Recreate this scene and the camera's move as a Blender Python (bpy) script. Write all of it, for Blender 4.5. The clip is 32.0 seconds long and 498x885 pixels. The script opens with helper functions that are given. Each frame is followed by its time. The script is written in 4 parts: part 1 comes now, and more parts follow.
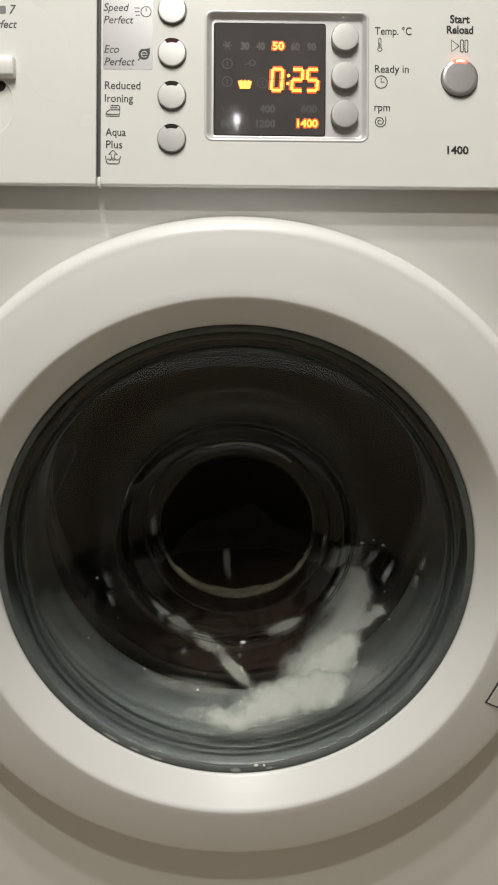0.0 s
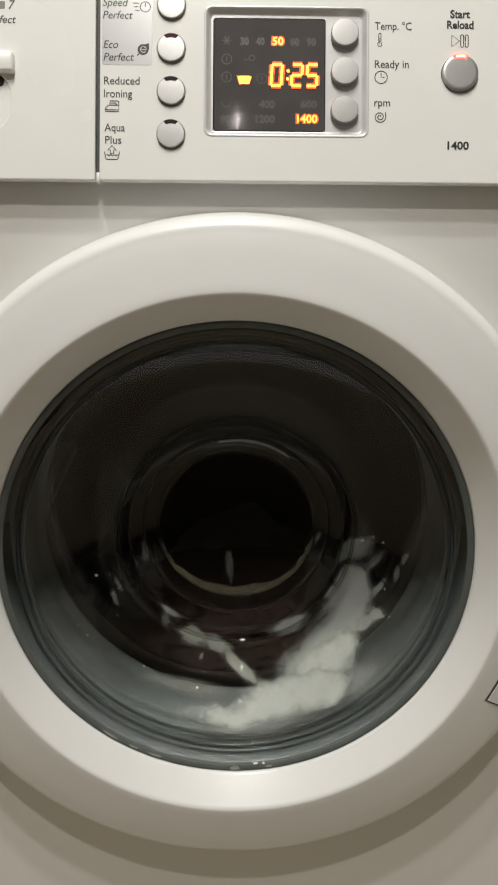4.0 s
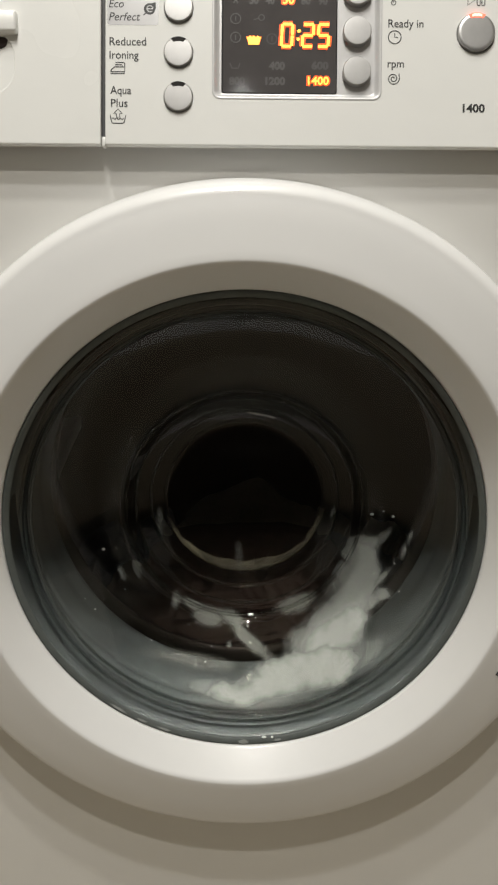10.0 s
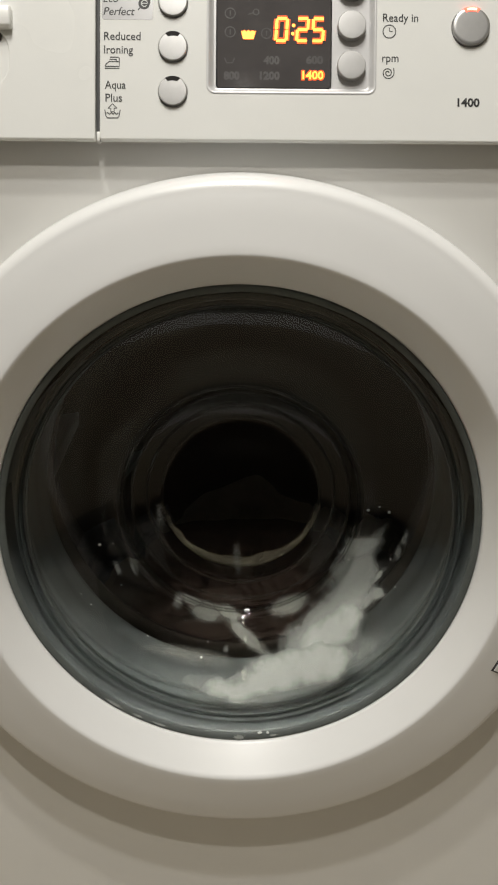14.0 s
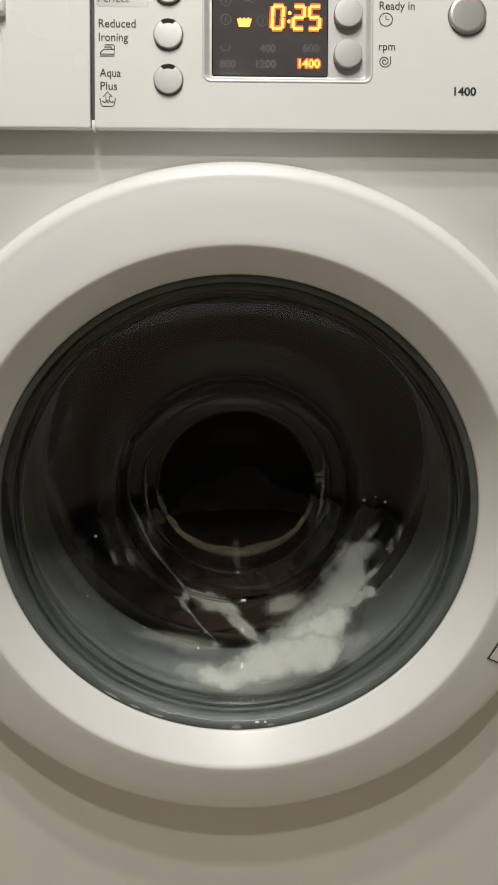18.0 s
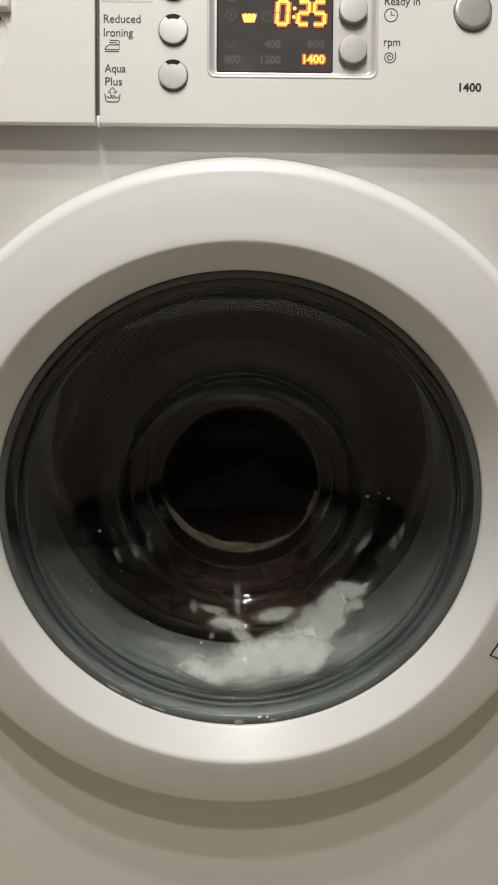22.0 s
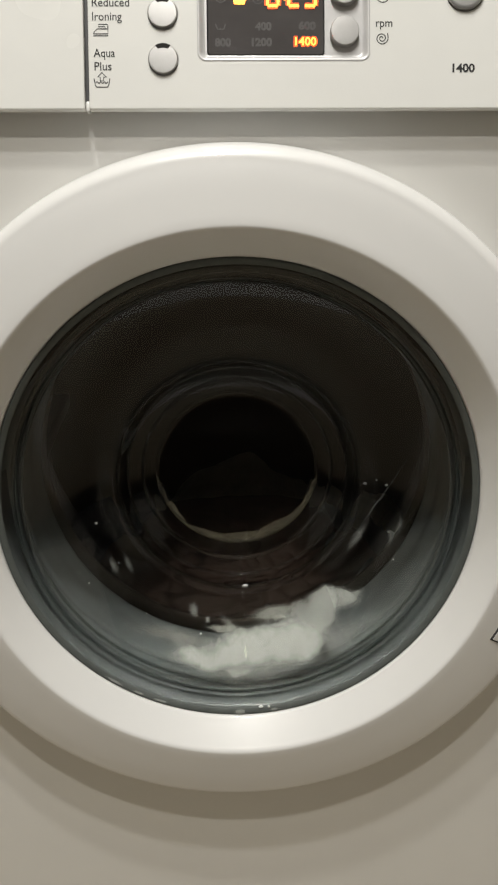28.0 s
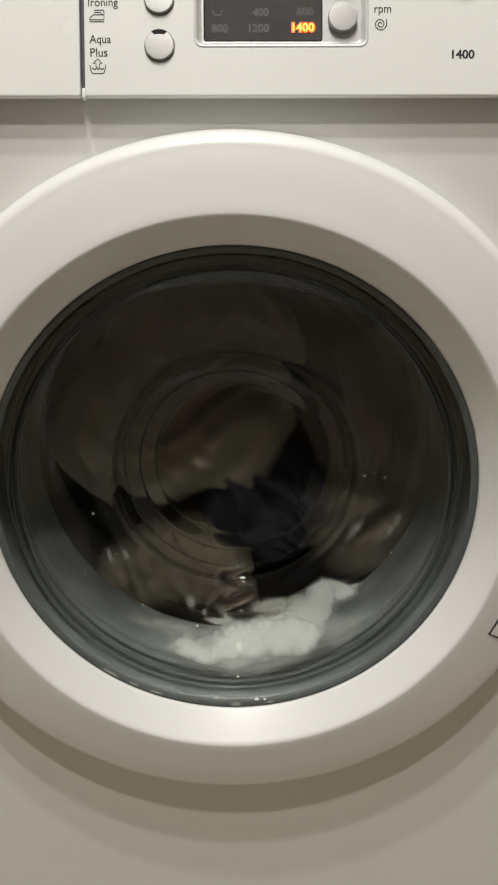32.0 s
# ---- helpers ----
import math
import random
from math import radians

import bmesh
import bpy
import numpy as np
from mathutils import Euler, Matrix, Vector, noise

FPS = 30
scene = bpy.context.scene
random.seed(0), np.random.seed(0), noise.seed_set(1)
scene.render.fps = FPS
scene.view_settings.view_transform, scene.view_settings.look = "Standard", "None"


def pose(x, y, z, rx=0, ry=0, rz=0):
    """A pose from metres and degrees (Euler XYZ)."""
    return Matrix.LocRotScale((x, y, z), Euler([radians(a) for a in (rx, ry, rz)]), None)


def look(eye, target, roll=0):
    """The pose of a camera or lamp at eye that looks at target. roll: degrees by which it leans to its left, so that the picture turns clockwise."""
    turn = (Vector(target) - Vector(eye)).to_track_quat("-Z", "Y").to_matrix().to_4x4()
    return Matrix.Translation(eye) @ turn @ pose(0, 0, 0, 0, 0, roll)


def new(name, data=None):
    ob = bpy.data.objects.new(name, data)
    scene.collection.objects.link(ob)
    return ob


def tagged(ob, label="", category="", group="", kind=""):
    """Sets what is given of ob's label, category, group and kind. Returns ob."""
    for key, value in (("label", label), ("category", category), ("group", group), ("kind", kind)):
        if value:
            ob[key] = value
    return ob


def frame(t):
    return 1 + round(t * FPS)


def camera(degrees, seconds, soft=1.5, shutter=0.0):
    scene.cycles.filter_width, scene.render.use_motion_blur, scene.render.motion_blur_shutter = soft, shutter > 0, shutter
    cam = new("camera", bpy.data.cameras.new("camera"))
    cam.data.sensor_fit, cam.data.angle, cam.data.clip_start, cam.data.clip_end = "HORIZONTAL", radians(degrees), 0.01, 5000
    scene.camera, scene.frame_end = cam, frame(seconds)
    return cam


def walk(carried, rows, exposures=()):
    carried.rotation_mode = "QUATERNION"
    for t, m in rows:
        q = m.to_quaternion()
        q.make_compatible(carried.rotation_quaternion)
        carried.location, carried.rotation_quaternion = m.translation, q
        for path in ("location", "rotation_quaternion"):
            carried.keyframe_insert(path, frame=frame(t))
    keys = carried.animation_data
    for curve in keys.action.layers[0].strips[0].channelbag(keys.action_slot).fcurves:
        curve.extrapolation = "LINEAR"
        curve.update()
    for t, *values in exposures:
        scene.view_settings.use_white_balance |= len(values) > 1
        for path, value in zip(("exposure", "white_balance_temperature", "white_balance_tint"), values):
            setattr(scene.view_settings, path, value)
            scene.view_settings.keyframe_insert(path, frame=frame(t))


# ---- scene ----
cam = camera(35.05, 32.0, soft=2.1, shutter=1.0)


def aim(x, y, z, pitch, yaw, roll):
    """Pose of the hand-held camera from its place and its pitch, yaw and roll in degrees."""
    p, a = radians(pitch), radians(yaw)
    way = Vector((-math.sin(a) * math.cos(p), math.cos(a) * math.cos(p), math.sin(p)))
    return look((x, y, z), Vector((x, y, z)) + way, roll)


walk(cam, [(t, aim(*r)) for t, *r in (
    (0, 0.0001, -0.5149, 0.6610, -13.68, -0.88, 0.50), (0.5, 0.0013, -0.5155, 0.6606, -13.56, -0.82, 0.57),
    (1, 0.0044, -0.5175, 0.6618, -13.48, -0.57, 0.52), (1.5, 0.0025, -0.5174, 0.6619, -13.51, -0.69, 0.56),
    (2, 0.0014, -0.5149, 0.6596, -13.51, -0.72, 0.61), (2.5, 0.0000, -0.5135, 0.6586, -13.59, -0.83, 0.63),
    (3, 0.0029, -0.5144, 0.6596, -13.62, -0.63, 0.61), (3.5, 0.0026, -0.5150, 0.6596, -13.53, -0.69, 0.51),
    (5.5, -0.0002, -0.5071, 0.6524, -14.95, -0.85, 0.61), (6, -0.0006, -0.5061, 0.6521, -15.23, -0.70, 0.62),
    (6.5, -0.0032, -0.5045, 0.6505, -15.36, -0.71, 0.62), (7, -0.0054, -0.5045, 0.6499, -15.42, -0.81, 0.68),
    (7.5, -0.0050, -0.5036, 0.6499, -15.48, -0.68, 0.69), (8, -0.0018, -0.5053, 0.6496, -15.30, -0.33, 0.57),
    (8.5, -0.0017, -0.5067, 0.6490, -15.13, -0.28, 0.53), (9, -0.0045, -0.5058, 0.6497, -15.27, -0.66, 0.58),
    (9.5, -0.0028, -0.5059, 0.6497, -15.22, -0.52, 0.59), (10, -0.0010, -0.5077, 0.6520, -15.18, -0.41, 0.45),
    (10.5, 0.0043, -0.5109, 0.6535, -14.90, -0.14, 0.43), (11, 0.0024, -0.5095, 0.6534, -14.91, -0.43, 0.44),
    (11.5, -0.0003, -0.5084, 0.6517, -15.00, -0.64, 0.45), (12, 0.0032, -0.5094, 0.6522, -15.00, -0.25, 0.35),
    (12.5, 0.0053, -0.5105, 0.6535, -14.97, -0.20, 0.31), (13, 0.0035, -0.5098, 0.6539, -15.09, -0.40, 0.34),
    (13.5, 0.0032, -0.5080, 0.6521, -15.29, -0.34, 0.42), (14, 0.0042, -0.5084, 0.6492, -15.21, -0.18, 0.42),
    (14.5, 0.0030, -0.5092, 0.6517, -15.31, -0.44, 0.38), (16.5, 0.0015, -0.5088, 0.6503, -15.41, -0.71, 0.48),
    (17, 0.0019, -0.5083, 0.6502, -15.71, -0.75, 0.43), (17.5, 0.0007, -0.5088, 0.6484, -15.72, -0.88, 0.42),
    (18, -0.0013, -0.5080, 0.6488, -15.86, -1.05, 0.39), (18.5, 0.0015, -0.5083, 0.6484, -15.86, -0.62, 0.45),
    (19, 0.0019, -0.5090, 0.6496, -15.80, -0.65, 0.46), (19.5, 0.0018, -0.5095, 0.6509, -15.69, -0.72, 0.44),
    (20, 0.0012, -0.5114, 0.6504, -15.45, -0.77, 0.54), (20.5, -0.0046, -0.5085, 0.6485, -15.63, -1.03, 0.61),
    (21, -0.0033, -0.5065, 0.6464, -15.86, -0.83, 0.63), (21.5, -0.0018, -0.5075, 0.6480, -16.16, -0.68, 0.52),
    (22, 0.0006, -0.5091, 0.6488, -16.14, -0.58, 0.52), (22.5, -0.0027, -0.5088, 0.6477, -16.17, -0.81, 0.47),
    (23, -0.0035, -0.5082, 0.6485, -16.28, -0.86, 0.48), (23.5, -0.0046, -0.5082, 0.6487, -16.27, -0.98, 0.46),
    (24, -0.0009, -0.5091, 0.6484, -16.16, -0.73, 0.50), (24.5, 0.0005, -0.5096, 0.6479, -16.21, -0.63, 0.49),
    (25, 0.0031, -0.5113, 0.6486, -16.20, -0.62, 0.45), (25.5, 0.0013, -0.5136, 0.6499, -16.14, -0.83, 0.52),
    (27.5, -0.0067, -0.5040, 0.6413, -16.70, -1.61, -0.22), (28, -0.0036, -0.5063, 0.6446, -16.63, -1.29, -0.30),
    (28.5, -0.0024, -0.5078, 0.6449, -16.35, -1.27, -0.42), (29, -0.0003, -0.5065, 0.6421, -16.26, -1.03, -0.37),
    (29.5, -0.0019, -0.5052, 0.6411, -16.47, -1.18, -0.29), (30, -0.0039, -0.5029, 0.6414, -16.84, -1.15, -0.33),
    (30.5, -0.0035, -0.5055, 0.6408, -16.65, -1.25, -0.30), (31, -0.0031, -0.5046, 0.6414, -16.80, -1.25, -0.27),
    (31.5, 0.0005, -0.5052, 0.6403, -16.81, -1.07, -0.10), (32, 0.0062, -0.5045, 0.6388, -16.76, -0.44, -0.16),
)], exposures=((0.0, 0.0), (14.0, 0.0), (24.0, 0.06), (32.0, 0.09)))

# ---- world and light ----
world = bpy.data.worlds.new("room_dark")
scene.world = world
world.use_nodes = True
world.node_tree.nodes["Background"].inputs["Color"].default_value = (0.02, 0.02, 0.02, 1)
world.node_tree.nodes["Background"].inputs["Strength"].default_value = 0.1

LAMPS = ((-0.22, -0.56, 44.0, (1.0, 0.975, 0.89)), (-0.12, -0.78, 46.0, (1.0, 0.98, 0.94)), (-0.08, -1.20, 50.0, (1.0, 0.955, 0.87)), (0.06, -0.24, 24.0, (1.0, 0.975, 0.91)))
CEIL = 2.40
for lx, ly, watts, tone in LAMPS:
    ld = bpy.data.lights.new("downlight_bulb", "SPOT")
    ld.energy, ld.color, ld.shadow_soft_size = watts, tone, 0.035
    ld.spot_size, ld.spot_blend = radians(160), 0.5
    lo = new("downlight_bulb", ld)
    lo.matrix_basis = pose(lx, ly, CEIL - 0.035)
wd = bpy.data.lights.new("wall_light_bulb", "SPOT")
wd.energy, wd.color, wd.shadow_soft_size, wd.spot_size, wd.spot_blend = 1.6, (1.0, 0.96, 0.91), 0.006, radians(150), 0.6
new("wall_light_bulb", wd).matrix_basis = look((-0.012, -2.035, 2.215), (-0.012, 0.0, 0.6))


# ---- materials ----
def mat(name, color, rough=0.5, metal=0.0, grain=0.0, scale=60.0, bump=0.0, bump_scale=200.0, coat=0.0, spec=0.5,
        emit=0.0, trans=0.0, ior=1.5, wear=0.0):
    """A node material: base colour varied by two scales of noise, roughness varied, fine relief."""
    m = bpy.data.materials.new(name)
    m.use_nodes = True
    nt = m.node_tree
    b = nt.nodes["Principled BSDF"]
    c = (*color, 1)
    b.inputs["Base Color"].default_value = c
    b.inputs["Roughness"].default_value = rough
    b.inputs["Metallic"].default_value = metal
    b.inputs["Coat Weight"].default_value = coat
    b.inputs["Coat Roughness"].default_value = 0.035
    b.inputs["Specular IOR Level"].default_value = spec
    b.inputs["IOR"].default_value = ior
    b.inputs["Transmission Weight"].default_value = trans
    if emit:
        b.inputs["Emission Color"].default_value = c
        b.inputs["Emission Strength"].default_value = emit
    tc = nt.nodes.new("ShaderNodeTexCoord")
    if grain:
        n1 = nt.nodes.new("ShaderNodeTexNoise")
        n1.inputs["Scale"].default_value, n1.inputs["Detail"].default_value = scale, 6
        n2 = nt.nodes.new("ShaderNodeTexNoise")
        n2.inputs["Scale"].default_value, n2.inputs["Detail"].default_value = scale / 9, 3
        add = nt.nodes.new("ShaderNodeMath")
        add.operation = "ADD"
        mr = nt.nodes.new("ShaderNodeMapRange")
        mr.inputs["From Min"].default_value, mr.inputs["From Max"].default_value = 0.6, 1.4
        mr.inputs["To Min"].default_value, mr.inputs["To Max"].default_value = 1 - grain, 1 + grain
        mul = nt.nodes.new("ShaderNodeVectorMath")
        mul.operation = "SCALE"
        mul.inputs[0].default_value = color
        for n in (n1, n2):
            nt.links.new(tc.outputs["Object"], n.inputs["Vector"])
        nt.links.new(n1.outputs["Fac"], add.inputs[0])
        nt.links.new(n2.outputs["Fac"], add.inputs[1])
        nt.links.new(add.outputs[0], mr.inputs["Value"])
        nt.links.new(mr.outputs[0], mul.inputs["Scale"])
        nt.links.new(mul.outputs[0], b.inputs["Base Color"])
        if wear:
            rr = nt.nodes.new("ShaderNodeMapRange")
            rr.inputs["From Min"].default_value, rr.inputs["From Max"].default_value = 0.3, 0.7
            rr.inputs["To Min"].default_value, rr.inputs["To Max"].default_value = rough, rough + wear
            nt.links.new(n2.outputs["Fac"], rr.inputs["Value"])
            nt.links.new(rr.outputs[0], b.inputs["Roughness"])
    if bump:
        n3 = nt.nodes.new("ShaderNodeTexNoise")
        n3.inputs["Scale"].default_value, n3.inputs["Detail"].default_value = bump_scale, 4
        bp = nt.nodes.new("ShaderNodeBump")
        bp.inputs["Strength"].default_value, bp.inputs["Distance"].default_value = bump, 0.001
        nt.links.new(tc.outputs["Object"], n3.inputs["Vector"])
        nt.links.new(n3.outputs["Fac"], bp.inputs["Height"])
        nt.links.new(bp.outputs[0], b.inputs["Normal"])
    return m


def clear_gloss(name, rough, ior):
    """A thin clear bead of glass or water: see-through, with its gloss alone."""
    m = bpy.data.materials.new(name)
    m.use_nodes = True
    nt = m.node_tree
    gloss, clear, fres, mix = (nt.nodes.new("ShaderNode" + k) for k in ("BsdfGlossy", "BsdfTransparent", "Fresnel", "MixShader"))
    gloss.inputs["Roughness"].default_value = rough
    clear.inputs["Color"].default_value = (0.93, 0.93, 0.92, 1)
    fres.inputs["IOR"].default_value = ior
    nt.links.new(fres.outputs[0], mix.inputs[0])
    nt.links.new(clear.outputs[0], mix.inputs[1])
    nt.links.new(gloss.outputs[0], mix.inputs[2])
    nt.links.new(mix.outputs[0], nt.nodes["Material Output"].inputs["Surface"])
    return m


def foam_mat(name, color, density, soft):
    """Soap suds: bubbly white, thinning out to nothing along a ragged edge."""
    m = bpy.data.materials.new(name)
    m.use_nodes = True
    nt = m.node_tree

    def node(kind, op=None, **values):
        n = nt.nodes.new("ShaderNode" + kind)
        if op:
            n.operation = op
        for k, v in values.items():
            n.inputs[k.replace("_", " ")].default_value = v
        return n

    link = nt.links.new
    b = nt.nodes["Principled BSDF"]
    b.inputs["Base Color"].default_value = (*color, 1)
    b.inputs["Roughness"].default_value = 0.6
    b.inputs["Specular IOR Level"].default_value = 0.2
    tc, info, edge = node("TexCoord"), node("ObjectInfo"), node("Attribute")
    edge.attribute_name = "edge"
    shift, away = node("Math", "MULTIPLY"), node("VectorMath", "ADD")
    shift.inputs[1].default_value = 40.0
    link(info.outputs["Random"], shift.inputs[0])
    link(tc.outputs["Object"], away.inputs[0])
    link(shift.outputs[0], away.inputs[1])
    nz = node("TexNoise", Scale=110.0, Detail=7.0, Roughness=0.62, Distortion=0.5)
    n2 = node("TexNoise", Scale=520.0, Detail=4.0, Roughness=0.6)
    link(away.outputs[0], nz.inputs["Vector"])
    link(away.outputs[0], n2.inputs["Vector"])
    ma = node("Math", "MULTIPLY_ADD")
    ma.inputs[1].default_value = 0.55
    link(nz.outputs["Fac"], ma.inputs[0])
    link(edge.outputs["Fac"], ma.inputs[2])
    mr = node("MapRange", From_Min=1.24, From_Max=1.24 - soft, To_Min=0.0, To_Max=density)
    mr.interpolation_type = "SMOOTHSTEP"
    thin = node("MapRange", From_Min=0.30, From_Max=0.62, To_Min=0.82, To_Max=1.0)
    mul = node("Math", "MULTIPLY")
    link(ma.outputs[0], mr.inputs["Value"])
    link(n2.outputs["Fac"], thin.inputs["Value"])
    link(mr.outputs[0], mul.inputs[0])
    link(thin.outputs[0], mul.inputs[1])
    glow = node("BsdfTranslucent")
    glow.inputs["Color"].default_value = (*color, 1)
    clear, body, out = node("BsdfTransparent"), node("MixShader"), node("MixShader")
    body.inputs[0].default_value = 0.38
    link(b.outputs[0], body.inputs[1])
    link(glow.outputs[0], body.inputs[2])
    link(mul.outputs[0], out.inputs[0])
    link(clear.outputs[0], out.inputs[1])
    link(body.outputs[0], out.inputs[2])
    link(out.outputs[0], nt.nodes["Material Output"].inputs["Surface"])
    return m


ENAMEL = mat("white_enamel", (0.80, 0.79, 0.765), 0.09, grain=0.02, scale=25, wear=0.04, bump=0.02, bump_scale=350)
PLASTIC = mat("white_plastic", (0.79, 0.79, 0.77), 0.22, grain=0.02, scale=40, wear=0.08, bump=0.03, bump_scale=900)
RINGWHITE = mat("door_white_plastic", (0.79, 0.788, 0.785), 0.33, grain=0.015, scale=30, wear=0.04, bump=0.01, bump_scale=700, coat=0.5)
SILVER = mat("silver_paint", (0.42, 0.416, 0.413), 0.40, metal=0.75, grain=0.05, scale=300, bump=0.03, bump_scale=1500)
BEZEL = mat("bezel_silver", (0.60, 0.595, 0.60), 0.34, metal=0.2, grain=0.04, scale=200)
GREYFIELD = mat("grey_print_field", (0.60, 0.60, 0.61), 0.25, metal=0.5, grain=0.03, scale=60)
INK = mat("dark_grey_ink", (0.014, 0.014, 0.015), 0.5, grain=0.1, scale=400)
GREYINK = mat("grey_ink", (0.07, 0.07, 0.072), 0.5, grain=0.1, scale=400)
PALEINK = mat("pale_grey_ink", (0.20, 0.20, 0.20), 0.5, grain=0.1, scale=400)
GAPDARK = mat("gap_shadow_plastic", (0.05, 0.05, 0.052), 0.5, grain=0.1, scale=100)
GAPGREY = mat("gap_grey_plastic", (0.045, 0.045, 0.047), 0.5, grain=0.1, scale=100)
GRIPSHADE = mat("grip_shade_plastic", (0.030, 0.016, 0.014), 0.5, grain=0.1, scale=100)
BACKING = mat("grey_backing_plastic", (0.30, 0.30, 0.31), 0.5, grain=0.06, scale=80)
RETAINER = mat("grey_retainer_rubber", (0.085, 0.096, 0.092), 0.6, grain=0.2, scale=200)
LENSDARK = mat("indicator_smoked_lens", (0.014, 0.012, 0.011), 0.55, spec=0.15, grain=0.1, scale=300)
LENSRED = mat("indicator_red_lens", (0.045, 0.008, 0.010), 0.55, spec=0.15, grain=0.1, scale=300)
LENSLIT = mat("lit_indicator_lens", (1.0, 0.16, 0.10), 0.3, emit=1.5)
LENSCORE = mat("lit_indicator_core", (1.0, 0.55, 0.40), 0.3, emit=1.8)
SCREEN = mat("display_smoked_window", (0.082, 0.076, 0.076), 0.045, grain=0.15, scale=40, spec=0.22)
GHOST = mat("unlit_segment", (0.108, 0.104, 0.104), 0.25, grain=0.15, scale=500, spec=0.35)
AMBER = mat("lit_amber_segment", (1.0, 0.27, 0.03), 0.4, emit=4.2)
# dim emission on wider strokes paints a glow round the lit figures
GLOWPAINT = mat("painted_figure_glow", (1.0, 0.115, 0.006), 0.4, emit=0.62)
RUBBER = mat("grey_rubber_seal", (0.150, 0.168, 0.172), 0.30, coat=0.6, grain=0.22, scale=55, wear=0.25, bump=0.03, bump_scale=120)
# darker than the seal: paints the shade inside its folds
CREASE = mat("crease_shade_rubber", (0.055, 0.066, 0.066), 0.35, grain=0.2, scale=60)
# base colour far below steel's own: the unlit drum's darkness is put into it
STEEL = mat("darkened_stainless_steel", (0.060, 0.048, 0.042), 0.45, metal=1.0, grain=0.08, scale=120, wear=0.15, bump=0.05, bump_scale=400)
PADDLE = mat("grey_paddle_plastic", (0.06, 0.062, 0.065), 0.35, grain=0.08, scale=80)
GLASS = mat("door_glass", (0.568, 0.572, 0.552), 0.0, trans=1.0, ior=1.36)
RIB = clear_gloss("rib_glass", 0.05, 1.45)
FOAM = foam_mat("soap_foam", (0.73, 0.755, 0.735), 0.96, 0.78)
MIDFOAM = foam_mat("watery_foam", (0.70, 0.72, 0.70), 0.50, 0.55)
HALOFOAM = foam_mat("foam_haze", (0.66, 0.685, 0.675), 0.34, 1.0)
WISPFOAM = foam_mat("foam_wisp", (0.70, 0.71, 0.67), 0.40, 0.5)
THINFOAM = foam_mat("thin_soap_film", (0.66, 0.65, 0.61), 0.24, 0.5)
DRIPFOAM = foam_mat("foam_drip", (0.66, 0.68, 0.66), 0.30, 0.42)
BEIGE = mat("beige_terry", (0.35, 0.295, 0.215), 0.9, grain=0.28, scale=240, bump=0.8, bump_scale=700)
# lighter copy of BEIGE, making up for light missing high in the drum
LIFTEDTERRY = mat("lifted_beige_terry", (0.60, 0.52, 0.39), 0.9, grain=0.25, scale=240, bump=0.8, bump_scale=700)
# TAUPE lightened to make up for the same missing light
LIFTEDCOTTON = mat("lifted_taupe_cotton", (0.44, 0.37, 0.29), 0.9, grain=0.28, scale=200, bump=0.7, bump_scale=600)
TAUPE = mat("taupe_cotton", (0.31, 0.25, 0.19), 0.9, grain=0.28, scale=200, bump=0.7, bump_scale=600)
OLIVE = mat("khaki_terry", (0.30, 0.26, 0.185), 0.9, grain=0.25, scale=220, bump=0.8, bump_scale=700)
NAVY = mat("navy_cotton", (0.024, 0.025, 0.038), 0.85, grain=0.3, scale=160, bump=0.6, bump_scale=500)
MAROON = mat("maroon_cotton", (0.068, 0.042, 0.033), 0.9, grain=0.3, scale=160, bump=0.6, bump_scale=500)
WALL = mat("cream_wall_paint", (0.68, 0.665, 0.60), 0.8, grain=0.04, scale=20, bump=0.1, bump_scale=150)
DARKWALL = mat("dark_brown_wall_paint", (0.045, 0.040, 0.034), 0.85, grain=0.08, scale=20)
CEILING = mat("white_ceiling_paint", (0.78, 0.76, 0.71), 0.85, grain=0.03, scale=20)
FLOORM = mat("brown_floor_tile", (0.315, 0.265, 0.195), 0.45, grain=0.15, scale=14, wear=0.2)
DARKPLASTIC = mat("dark_plinth_plastic", (0.55, 0.54, 0.52), 0.4, grain=0.05, scale=40)

# ---- building helpers ----
WORLD = {}


def root(name, at, label, category, group=""):
    ob = new(name)
    ob.empty_display_size = 0.05
    ob.matrix_basis = at
    WORLD[ob] = at.copy()
    return tagged(ob, label, category, group)


def part(name, bm, material, parent, label="", at=None, smooth=True, sharp=38):
    """Link a bmesh, given in the pose at, as one mesh object under parent."""
    me = bpy.data.meshes.new(name)
    bm.to_mesh(me)
    bm.free()
    return mesh_part(name, me, material, parent, label, at, smooth, sharp)


def mesh_part(name, me, material, parent, label="", at=None, smooth=True, sharp=38):
    at = at or Matrix()
    if not me.materials:
        me.materials.append(material)
        if smooth:
            me.shade_smooth()
            me.set_sharp_from_angle(angle=radians(sharp))
    ob = new(name, me)
    WORLD[ob] = at.copy()
    if parent:
        ob.parent = parent
        ob.matrix_basis = WORLD[parent].inverted() @ at
    else:
        ob.matrix_basis = at
    return tagged(ob, label) if label else ob


